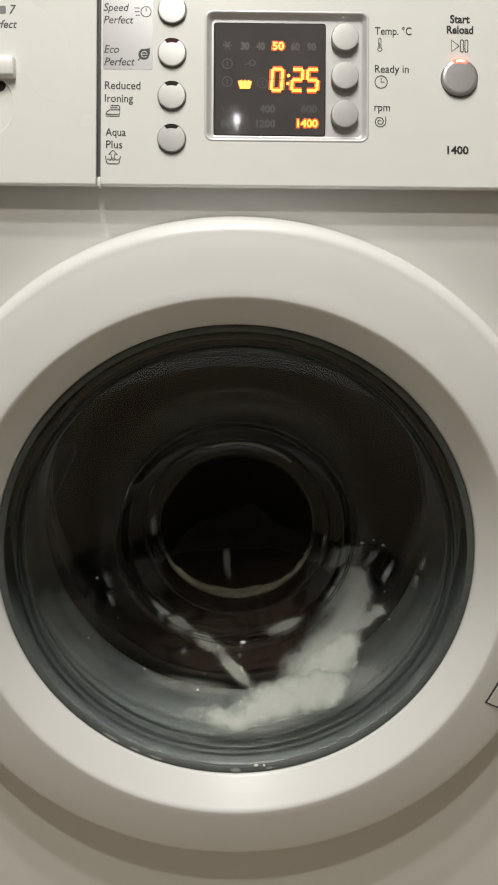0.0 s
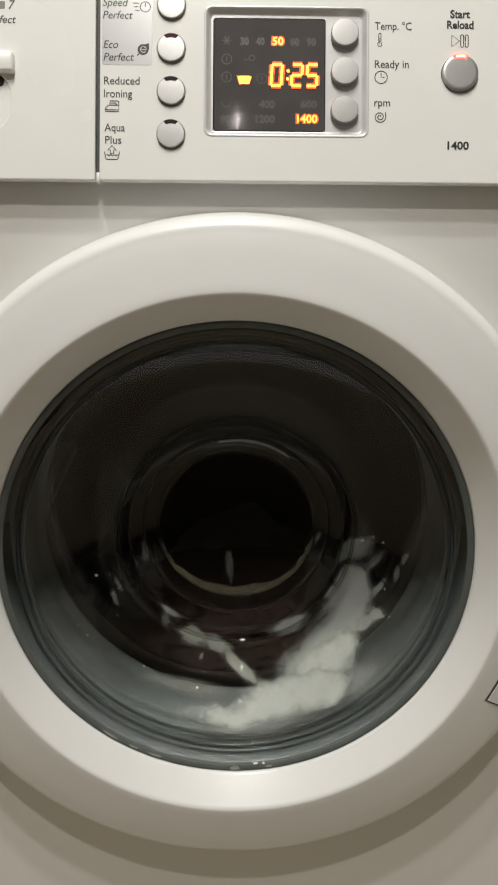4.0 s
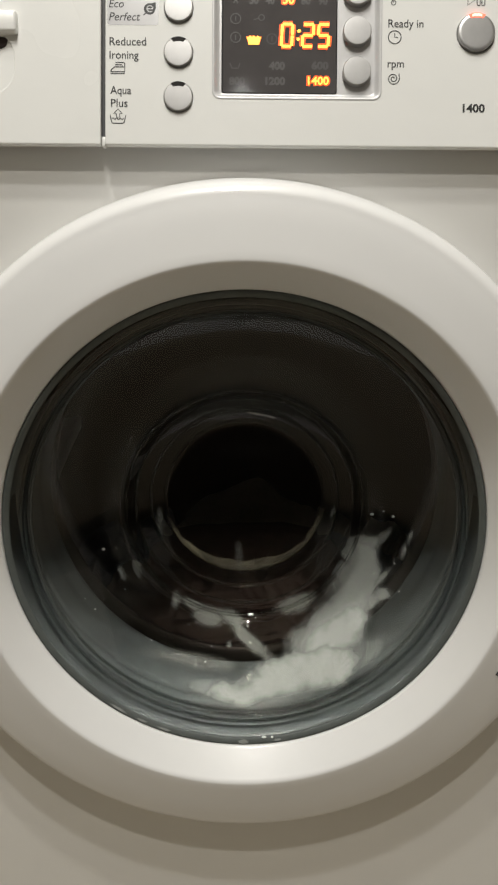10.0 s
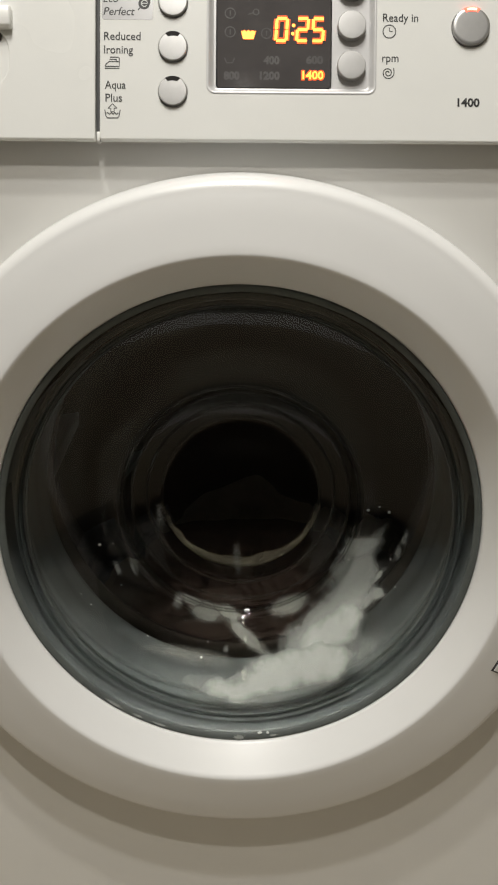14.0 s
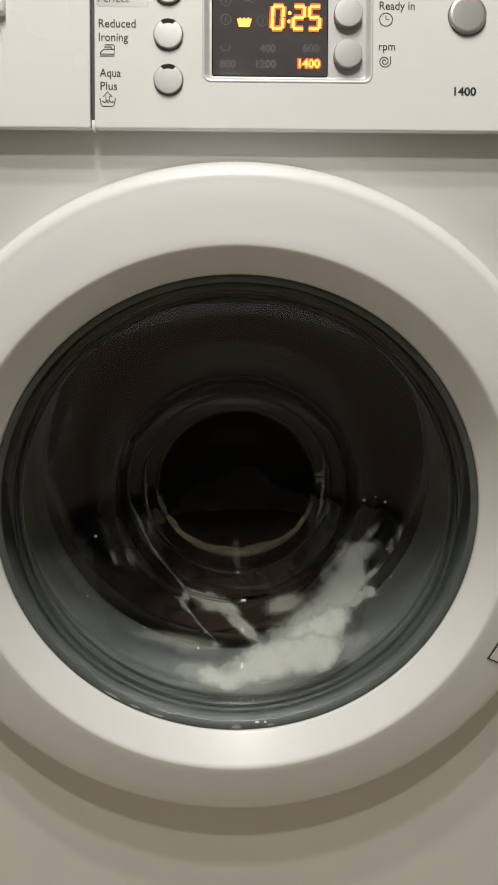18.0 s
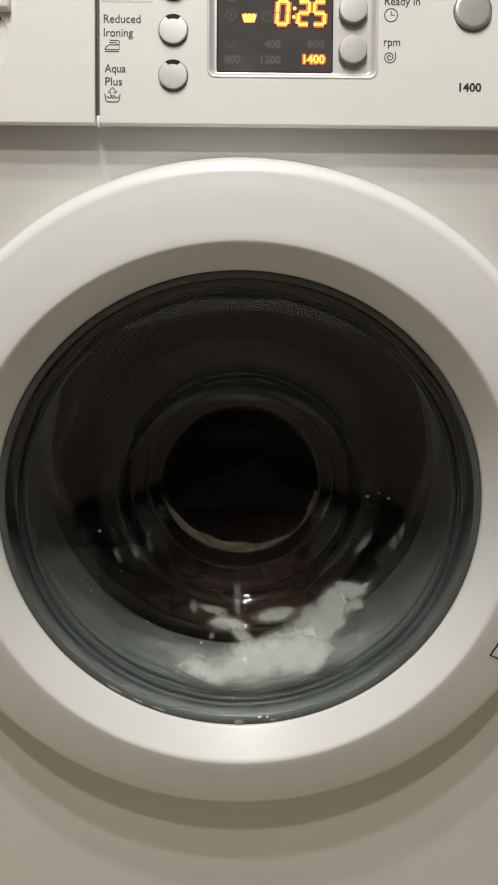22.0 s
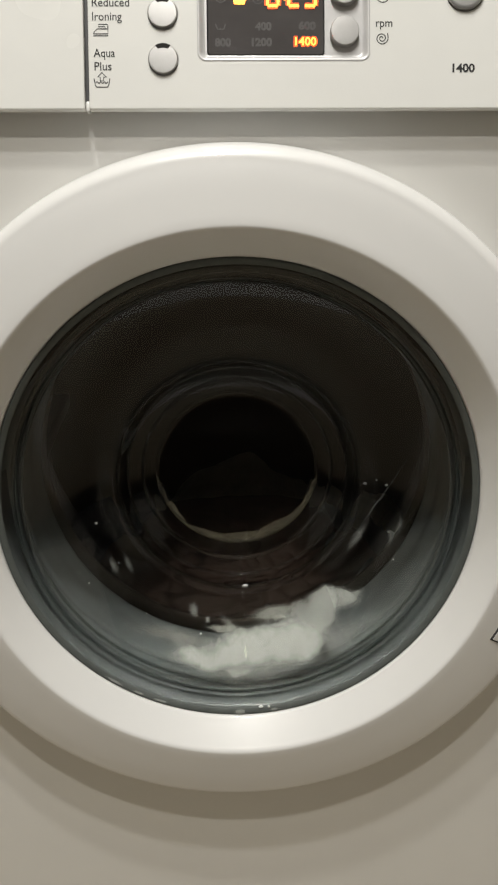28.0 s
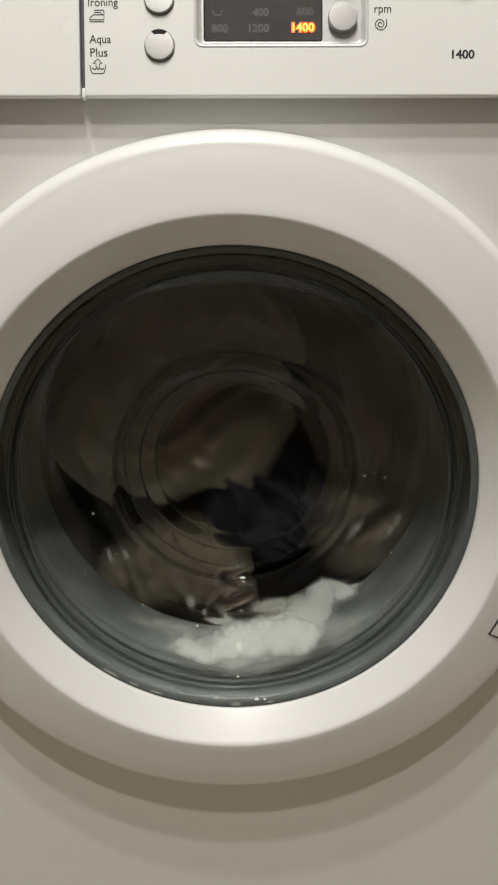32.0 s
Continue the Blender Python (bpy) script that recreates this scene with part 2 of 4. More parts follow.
def box(bm, x0, x1, y0, y1, z0, z1, bevel=0.0, seg=2):
    r = bmesh.ops.create_cube(bm, size=1)
    bmesh.ops.transform(bm, matrix=Matrix.LocRotScale(((x0 + x1) / 2, (y0 + y1) / 2, (z0 + z1) / 2), None,
                                                     (x1 - x0, y1 - y0, z1 - z0)), verts=r["verts"])
    if bevel:
        ed = list({e for v in r["verts"] for e in v.link_edges})
        bmesh.ops.bevel(bm, geom=ed, offset=bevel, segments=seg, affect="EDGES", profile=0.5)
    return bm


def lathe(profile, segs=128, closed=False):
    """Turn (radius, depth) points about the door's axis, which runs along y."""
    bm = bmesh.new()
    rings = []
    for r, y in profile:
        if r < 1e-6:
            rings.append([bm.verts.new((0, y, 0))])
        else:
            rings.append([bm.verts.new((r * math.cos(2 * math.pi * i / segs), y, r * math.sin(2 * math.pi * i / segs)))
                          for i in range(segs)])
    pairs = list(zip(rings, rings[1:])) + ([(rings[-1], rings[0])] if closed else [])
    for a, b in pairs:
        for i in range(segs):
            j = (i + 1) % segs
            if len(a) == 1 and len(b) > 1:
                bm.faces.new((a[0], b[j], b[i]))
            elif len(b) == 1 and len(a) > 1:
                bm.faces.new((a[i], a[j], b[0]))
            elif len(a) > 1:
                bm.faces.new((a[i], a[j], b[j], b[i]))
    bmesh.ops.recalc_face_normals(bm, faces=bm.faces)
    return bm


def bend(points, n=6):
    """Round a chain of points with Catmull-Rom steps."""
    out = []
    p = [points[0], *points, points[-1]]
    for i in range(1, len(p) - 2):
        for k in range(n):
            t = k / n
            out.append(tuple(0.5 * (2 * b + (c - a) * t + (2 * a - 5 * b + 4 * c - d) * t * t + (3 * b - a - 3 * c + d) * t ** 3)
                             for a, b, c, d in zip(p[i - 1], p[i], p[i + 1], p[i + 2])))
    return out + [points[-1]]


def round_rect(x0, x1, y0, y1, r, n=6):
    pts = []
    for cx, cy, a0 in ((x1 - r, y1 - r, 0), (x0 + r, y1 - r, 90), (x0 + r, y0 + r, 180), (x1 - r, y0 + r, 270)):
        for k in range(n + 1):
            a = radians(a0 + 90 * k / n)
            pts.append((cx + r * math.cos(a), cy + r * math.sin(a)))
    return pts


def circle(cx, cy, r, n=32):
    return [(cx + r * math.cos(2 * math.pi * i / n), cy + r * math.sin(2 * math.pi * i / n)) for i in range(n)]


def plate(outer, holes, z_top, z_bot, edge=0.0):
    """A flat plate in x, y with holes, from z_bot up to z_top; its rims are eased by edge."""
    bm = bmesh.new()
    for loop in [outer, *holes]:
        vs = [bm.verts.new((x, y, z_top)) for x, y in loop]
        for a, b in zip(vs, vs[1:] + vs[:1]):
            bm.edges.new((a, b))
    bmesh.ops.triangle_fill(bm, edges=bm.edges[:], use_beauty=True)
    for f in bm.faces:
        if f.normal.z < 0:
            f.normal_flip()
    top = bm.faces[:]
    r = bmesh.ops.extrude_face_region(bm, geom=top)
    down = [v for v in r["geom"] if isinstance(v, bmesh.types.BMVert)]
    bmesh.ops.translate(bm, verts=down, vec=(0, 0, z_bot - z_top))
    bmesh.ops.recalc_face_normals(bm, faces=bm.faces)
    if edge:
        rim = [e for e in bm.edges if all(abs(v.co.z - z_top) < 1e-6 for v in e.verts)
               and any(abs(f.normal.z) < 0.5 for f in e.link_faces)]
        bmesh.ops.bevel(bm, geom=rim, offset=edge, segments=2, affect="EDGES", profile=0.5)
    return bm


def strokes(lines, width, z=0.0, thick=0.00012):
    """Printed line work: flat ribbons along chains of points (x, y)."""
    bm = bmesh.new()
    for pts in lines:
        left, right = [], []
        for i, (x, y) in enumerate(pts):
            a, b = pts[max(i - 1, 0)], pts[min(i + 1, len(pts) - 1)]
            if pts[0] == pts[-1] and i in (0, len(pts) - 1):
                a, b = pts[-2], pts[1]
            d = math.hypot(b[0] - a[0], b[1] - a[1]) or 1
            nx, ny = -(b[1] - a[1]) / d * width / 2, (b[0] - a[0]) / d * width / 2
            left.append(bm.verts.new((x + nx, y + ny, z + thick)))
            right.append(bm.verts.new((x - nx, y - ny, z + thick)))
        for i in range(len(pts) - 1):
            bm.faces.new((right[i], right[i + 1], left[i + 1], left[i]))
    return bm


def fill(outlines, z=0.00012):
    bm = bmesh.new()
    for pts in outlines:
        bm.faces.new([bm.verts.new((x, y, z)) for x, y in pts])
    bmesh.ops.triangulate(bm, faces=bm.faces)
    return bm


def letters(words, x0, x1, base, size, slant=0.0, z=0.00015, weight=0.0, centre=False):
    """Words in the built-in font as flat printed mesh, from x0 to x1, standing on the line base."""
    cu = bpy.data.curves.new("print", "FONT")
    cu.body, cu.size, cu.shear, cu.offset, cu.resolution_u = words, size, slant, weight, 3
    ob = bpy.data.objects.new("print", cu)
    scene.collection.objects.link(ob)
    me = bpy.data.meshes.new_from_object(ob.evaluated_get(bpy.context.evaluated_depsgraph_get()))
    bpy.data.objects.remove(ob)
    xs = [v.co.x for v in me.vertices]
    k = (x1 - x0) / (max(xs) - min(xs))
    m0 = min(xs)
    for v in me.vertices:
        v.co = ((v.co.x - m0) * k + x0, v.co.y + base, z)
    me.materials.clear()
    return me


def arc(cx, cy, r, a0, a1, n=18, ry=None):
    ry = ry or r
    return [(cx + r * math.cos(radians(a0 + (a1 - a0) * k / n)), cy + ry * math.sin(radians(a0 + (a1 - a0) * k / n)))
            for k in range(n + 1)]


# ---- the room ----
def room():
    for name, b, m, tone in (("wall_north", (-1.9, 2.0, 0.66, 0.78, 0, CEIL), WALL, "plain cream painted"), ("wall_south", (-1.9, 2.0, -2.22, -2.10, 0, CEIL), DARKWALL, "plain dark brown painted"),
                             ("wall_west", (-2.02, -1.9, -2.22, 0.78, 0, CEIL), WALL, "plain cream painted"), ("wall_east", (2.0, 2.12, -2.22, 0.78, 0, CEIL), WALL, "plain cream painted")):
        tagged(part(name, box(bmesh.new(), *b), m, None, smooth=False), tone + " wall of the laundry room", "wall", kind="structure")
    tagged(part("ceiling", box(bmesh.new(), -2.02, 2.12, -2.22, 0.78, CEIL, CEIL + 0.1), CEILING, None, smooth=False),
           "plain white painted ceiling", "ceiling", kind="structure")
    tagged(part("floor", box(bmesh.new(), -2.02, 2.12, -2.22, 0.78, -0.1, 0.0), FLOORM, None, smooth=False),
           "plain brown floor of the laundry room", "floor", kind="structure")
    # unseen block, added so the glass mirrors something darker than the floor
    tagged(part("reflection_block", box(bmesh.new(), -1.9, 2.0, -2.10, -0.90, 0, 0.20), DARKWALL, None, smooth=False),
           "unseen low dark block added to darken reflections in the glass", "platform", kind="structure")
    lamp = root("wall_light", pose(-0.012, -2.10, 2.215), "small round wall light, switched on", "wall light")
    part("wall_plate", lathe([(0.0, 0.0), (0.045, 0.0), (0.045, 0.012), (0.038, 0.018), (0.018, 0.024), (0.018, 0.042), (0.0, 0.042)], 32), SILVER, lamp, at=WORLD[lamp])
    for lx, ly, *_ in LAMPS:
        lamp = root("ceiling_light", pose(lx, ly, CEIL), "small round recessed white ceiling downlight, switched on",
                    "ceiling light", "ceiling lights")
        bm = bmesh.new()
        rings = [[bm.verts.new((r * math.cos(2 * math.pi * i / 32), r * math.sin(2 * math.pi * i / 32), z)) for i in range(32)]
                 for r, z in ((0.055, 0), (0.055, -0.006), (0.05, -0.010), (0.042, -0.008), (0.04, -0.001))]
        for a, b in zip(rings, rings[1:]):
            for i in range(32):
                bm.faces.new((a[i], a[(i + 1) % 32], b[(i + 1) % 32], b[i]))
        part("trim_ring", bm, SILVER, lamp, at=WORLD[lamp])


room()

# ---- the washing machine ----
ZD = 0.455                       # height of the door's axis
AXIS = pose(0, 0, ZD)
PANEL = pose(0, -0.0110, 0.6980, 90 - 13.73) @ Matrix.Scale(0.9947, 4)   # x along the panel, y up it, z out of it
HALF = 0.299
machine = root("washing_machine", pose(0, 0.28, 0), "white front-loading washing machine running a wash programme", "washing machine")


def cabinet():
    # front sheet with a round opening for the door
    front = plate([(-HALF, 0.085), (HALF, 0.085), (HALF, 0.703), (-HALF, 0.703)], [circle(0, ZD, 0.168, 96)], 0.0, -0.012)
    part("front_panel", front, ENAMEL, machine, "glossy white enamelled steel front", at=pose(0, 0, 0, 90), sharp=12)
    for name, b in (("side_panel", (-HALF, -HALF + 0.006, 0.012, 0.56, 0.085, 0.82)), ("side_panel", (HALF - 0.006, HALF, 0.012, 0.56, 0.085, 0.82)),
                    ("back_panel", (-HALF, HALF, 0.56, 0.566, 0.085, 0.82)), ("top_lid", (-HALF, HALF, 0.032, 0.575, 0.82, 0.848)),
                    ("panel_carrier", (-HALF + 0.007, HALF - 0.007, 0.052, 0.060, 0.704, 0.819)),
                    ("base_tray", (-HALF + 0.01, HALF - 0.01, 0.03, 0.55, 0.086, 0.10))):
        part(name, box(bmesh.new(), *b, bevel=0.0015), ENAMEL, machine)
    part("plinth", box(bmesh.new(), -HALF, HALF, 0.004, 0.020, 0.012, 0.083, bevel=0.002), DARKPLASTIC, machine, "off-white plastic plinth panel")
    for fx in (-0.26, 0.26):
        for fy in (0.06, 0.52):
            bm = bmesh.new()
            bmesh.ops.create_cone(bm, cap_ends=True, segments=20, radius1=0.022, radius2=0.016, depth=0.086)
            part("foot", bm, GAPDARK, machine, "black rubber levelling foot", at=pose(fx, fy, 0.043))


cabinet()

# control panel: x and y are along and up the sloping fascia
DISP = (-0.0202, 0.0790, 0.0296, 0.1080)
WIN = (-0.0150, 0.0530, 0.0335, 0.1023)
LEFT_BUTTONS = [(-0.0410, v) for v in (0.1081, 0.0819, 0.0557, 0.0295)]
RIGHT_BUTTONS = [(0.0651, v) for v in (0.0931, 0.0695, 0.0459)]
START = (0.1357, 0.0686)
RB, RS = 0.0085, 0.0111


def fascia():
    outer = round_rect(-0.0845, HALF, 0.0014, 0.142, 0.0012, 3)
    holes = [round_rect(*DISP, 0.0035, 5), circle(*START, RS + 0.0002, 40)] + [circle(x, y, RB + 0.0002, 36) for x, y in LEFT_BUTTONS]
    fas = part("control_panel", plate(outer, holes, 0.0, -0.0042, 0.0007), PLASTIC, machine, "sloping white plastic control fascia", at=PANEL, sharp=12)
    # small tab at the foot of the gap
    bm = box(bmesh.new(), -0.0869, -0.0847, 0.0014, 0.0072, -0.0080, -0.0030, bevel=0.0006)
    part("corner_tab", bm, PLASTIC, fas, at=PANEL)
    bm = box(bmesh.new(), -HALF + 0.004, HALF - 0.004, 0.001, 0.1405, -0.0300, -0.0262)
    part("backing_plate", bm, BACKING, machine, "grey plastic behind the fascia", at=PANEL)
    bm = box(bmesh.new(), -0.0870, -0.0846, 0.0075, 0.1410, -0.0090, -0.0045)
    part("gap_strip", bm, GAPGREY, machine, "grey strip in the gap beside the drawer", at=PANEL)
    bm = box(bmesh.new(), -HALF + 0.002, HALF - 0.002, 0.118, 0.1415, -0.040, -0.0302, bevel=0.001)
    part("top_bridge", bm, PLASTIC, machine, at=PANEL)
    # grey printed field behind the first two button names
    part("grey_field", fill([round_rect(-0.0833, -0.0528, 0.0717, 0.1385, 0.0015, 3)], 0.00008), GREYFIELD, fas, "pale silver-grey printed field", at=PANEL)
    words = (("Speed", -0.0829, -0.0674, 0.1075, 1, 0), ("Perfect", -0.0828, -0.0646, 0.0999, 1, 0), ("Eco", -0.0824, -0.0734, 0.0819, 1, 0),
             ("Perfect", -0.0823, -0.0637, 0.0743, 1, 0), ("Reduced", -0.0819, -0.0602, 0.0598, 0, 0), ("Ironing", -0.0819, -0.0647, 0.0519, 0, 0),
             ("Aqua", -0.0814, -0.0690, 0.0312, 0, 0), ("Plus", -0.0810, -0.0711, 0.0236, 0, 0), ("Temp. \u00b0C", 0.0834, 0.1060, 0.0951, 0, 0),
             ("Ready in", 0.0835, 0.1044, 0.0718, 0, 0), ("rpm", 0.0833, 0.0930, 0.0482, 0, 0), ("Start", 0.1297, 0.1419, 0.1030, 0, 1),
             ("Reload", 0.1277, 0.1441, 0.0964, 0, 1), ("1400", 0.1284, 0.1416, 0.0223, 0, 1))
    for w, x0, x1, base, it, bold in words:
        mesh_part("printed_word", letters(w, x0, x1, base, 0.0068, 0.22 if it else 0.0, weight=0.00021 if bold else 0.00004), INK, fas,
                  "printed word " + w, at=PANEL)
    icons(fas)


def icons(fas):
    w = 0.00056
    x, y = -0.0770, 0.0463
    iron = [[(x - 0.0042, y - 0.0020), (x + 0.0042, y - 0.0020), (x + 0.0042, y + 0.0028), (x + 0.0036, y + 0.0034), (x - 0.0014, y + 0.0034)],
            [(x - 0.0042, y - 0.0020), (x - 0.0036, y - 0.0006), (x - 0.0018, y + 0.0008), (x + 0.0042, y + 0.0008)],
            [(x - 0.0016, y + 0.0021), (x + 0.0024, y + 0.0021), (x + 0.0028, y + 0.0009)], [(x - 0.0043, y - 0.0031), (x + 0.0043, y - 0.0031)]]
    part("iron_icon", strokes(iron, w), INK, fas, "printed flat-iron symbol", at=PANEL)
    x, y = -0.0768, 0.0178
    wave = [(x - 0.0034 + 0.0068 * k / 16, y - 0.0012 + 0.0005 * math.sin(k * math.pi / 2.5)) for k in range(17)]
    basin = [[(x - 0.0046, y + 0.0010), (x - 0.0038, y - 0.0030), (x - 0.0030, y - 0.0038), (x + 0.0030, y - 0.0038), (x + 0.0038, y - 0.0030), (x + 0.0046, y + 0.0010)],
             wave, [(x - 0.0010, y - 0.0002), (x - 0.0010, y + 0.0018), (x - 0.0026, y + 0.0018), (x, y + 0.0046), (x + 0.0026, y + 0.0018), (x + 0.0010, y + 0.0018), (x + 0.0010, y - 0.0002), (x - 0.0010, y - 0.0002)]]
    part("basin_icon", strokes(basin, w), INK, fas, "printed wash-basin symbol with an arrow", at=PANEL)
    x, y = -0.0580, 0.0812
    leaf = arc(x - 0.0002, y, 0.0034, 75, 330, 20) + [(x + 0.0035, y + 0.0006), (x + 0.0034, y + 0.0040)]
    part("leaf_icon", fill([leaf]), INK, fas, "printed solid leaf symbol", at=PANEL)
    part("leaf_letter", strokes([[(x - 0.0018, y)] + arc(x, y, 0.0018, 0, 320, 14)], 0.0005, 0.0002), GREYFIELD, fas, at=PANEL)
    part("leaf_stem", strokes([[(x - 0.0026, y - 0.0024), (x - 0.0038, y - 0.0038)]], 0.0007), INK, fas, at=PANEL)
    x, y = -0.0570, 0.1073
    speed = [arc(x, y, 0.0031, 0, 360, 24), [(x, y), (x, y + 0.0024)], [(x - 0.0074, y + 0.0022), (x - 0.0036, y + 0.0022)], [(x - 0.0070, y), (x - 0.0040, y)],
             [(x - 0.0064, y - 0.0022), (x - 0.0036, y - 0.0022)]]
    part("stopwatch_icon", strokes(speed, w), INK, fas, "printed stopwatch symbol with speed lines", at=PANEL)
    x, y = 0.0865, 0.0888
    th = [arc(x, y - 0.0026, 0.0013, 120, 420, 16), [(x - 0.0007, y - 0.0015), (x - 0.0007, y + 0.0034)] + arc(x, y + 0.0034, 0.0007, 180, 0, 6) + [(x + 0.0007, y - 0.0015)],
          [(x, y - 0.0024), (x, y + 0.0014)]]
    part("thermometer_icon", strokes(th, 0.00048), INK, fas, "printed thermometer symbol", at=PANEL)
    x, y = 0.0874, 0.0660
    part("clock_icon", strokes([arc(x, y, 0.0038, 0, 360, 28), [(x, y + 0.0024), (x, y), (x + 0.0020, y)]], w), INK, fas, "printed clock symbol", at=PANEL)
    x, y = 0.0868, 0.0417
    sp = [(x + (0.0005 + 0.0032 * k / 44) * math.cos(k * 0.29), y + (0.0005 + 0.0032 * k / 44) * math.sin(k * 0.29)) for k in range(45)]
    part("spiral_icon", strokes([sp + [(x + 0.0034, y + 0.0030)]], w), INK, fas, "printed spin spiral symbol", at=PANEL)
    x, y = 0.1359, 0.0888
    pp = [[(x - 0.0052, y - 0.0036), (x - 0.0052, y + 0.0036), (x - 0.0004, y), (x - 0.0052, y - 0.0036)]]
    for bx in (x + 0.0012, x + 0.0040):
        pp.append([(bx - 0.0009, y - 0.0032), (bx - 0.0009, y + 0.0032), (bx - 0.0004, y + 0.0037), (bx + 0.0004, y + 0.0037), (bx + 0.0009, y + 0.0032),
                   (bx + 0.0009, y - 0.0032), (bx + 0.0004, y - 0.0037), (bx - 0.0004, y - 0.0037), (bx - 0.0009, y - 0.0032)])
    part("start_pause_icon", strokes(pp, w), INK, fas, "printed start and pause symbol", at=PANEL)


def button_mesh(r, high):
    """A round push button with a softly domed face, its axis along z."""
    prof = [(0.0, high), (r * 0.4, high - 0.00003), (r * 0.80, high - 0.00005), (r * 0.945, high - 0.00010), (r * 0.985, high - 0.0004), (r, high - 0.0013), (r, -0.006)]
    bm = bmesh.new()
    rings = []
    for q, z in prof:
        rings.append([bm.verts.new((0, 0, z))] if q == 0 else [bm.verts.new((q * math.cos(2 * math.pi * i / 40), q * math.sin(2 * math.pi * i / 40), z)) for i in range(40)])
    for a, b in zip(rings, rings[1:]):
        for i in range(40):
            j = (i + 1) % 40
            bm.faces.new((a[0], b[i], b[j]) if len(a) == 1 else (a[i], b[i], b[j], a[j]))
    bmesh.ops.recalc_face_normals(bm, faces=bm.faces)
    me = bpy.data.meshes.new("button")
    bm.to_mesh(me)
    bm.free()
    return me


def lens_bm(r, high, r0=0.70, spread=31, grow=0.0):
    """The curved window in the top of a button."""
    a = arc(0, 0, r * (1.01 + grow), 90 - spread, 90 + spread, 12)
    b = arc(0, -r * 0.25, r * (r0 + 0.25) - r * grow, 90 + spread * 0.66, 90 - spread * 0.66, 12)
    return plate(a + b, [], high, high - 0.004, 0.0)


def buttons():
    me = button_mesh(RB, 0.0022)
    for i, (x, y) in enumerate(LEFT_BUTTONS):
        at = PANEL @ pose(x, y, 0)
        b = mesh_part("button", me, SILVER, machine, "round silver-grey option button", at=at)
        part("indicator_lens", lens_bm(RB, 0.00226), (LENSLIT, LENSRED, LENSDARK, LENSDARK)[i], b, "unlit smoked indicator window" if i else "glowing pale red indicator window", at=at)
    for x, y in RIGHT_BUTTONS:
        mesh_part("button", me, SILVER, machine, "round silver-grey setting button", at=PANEL @ pose(x, y, -0.0008))
    at = PANEL @ pose(START[0], START[1], 0)
    b = mesh_part("start_button", button_mesh(RS, 0.0024), SILVER, machine, "large round silver-grey start button", at=at)
    part("indicator_lens", lens_bm(RS, 0.00246, 0.76, 27), LENSLIT, b, "glowing red-orange indicator window", at=at)
    part("indicator_core", fill([arc(0, 0, RS * 0.96, 74, 106, 8) + arc(0, -RS * 0.2, RS * 1.03, 104, 76, 8)], 0.0026), LENSCORE, b, at=at)


FIGURES = {"0": ((0, 0), (1, 0), (1, 0.5), (1, 1), (0, 1), (0, 0.5), (0, 0)), "2": ((0, 1), (1, 1), (1, 0.5), (0, 0.5), (0, 0), (1, 0)),
           "5": ((1, 1), (0, 1), (0, 0.5), (1, 0.5), (1, 0), (0, 0))}


def figure(ch, x, y, w, h, s, wide):
    """One figure of the clock in even strokes with cut corners, leaning by s."""
    bars = []
    path = FIGURES[ch]
    for (a, b), (c, d) in zip(path, path[1:]):
        p, q = Vector((a * w, b * h)), Vector((c * w, d * h))
        cut = (q - p).normalized() * 0.0002
        p, q = p + cut, q - cut
        bars.append([(x + p.x + p.y * s, y + p.y), (x + q.x + q.y * s, y + q.y)])
    return strokes(bars, wide)


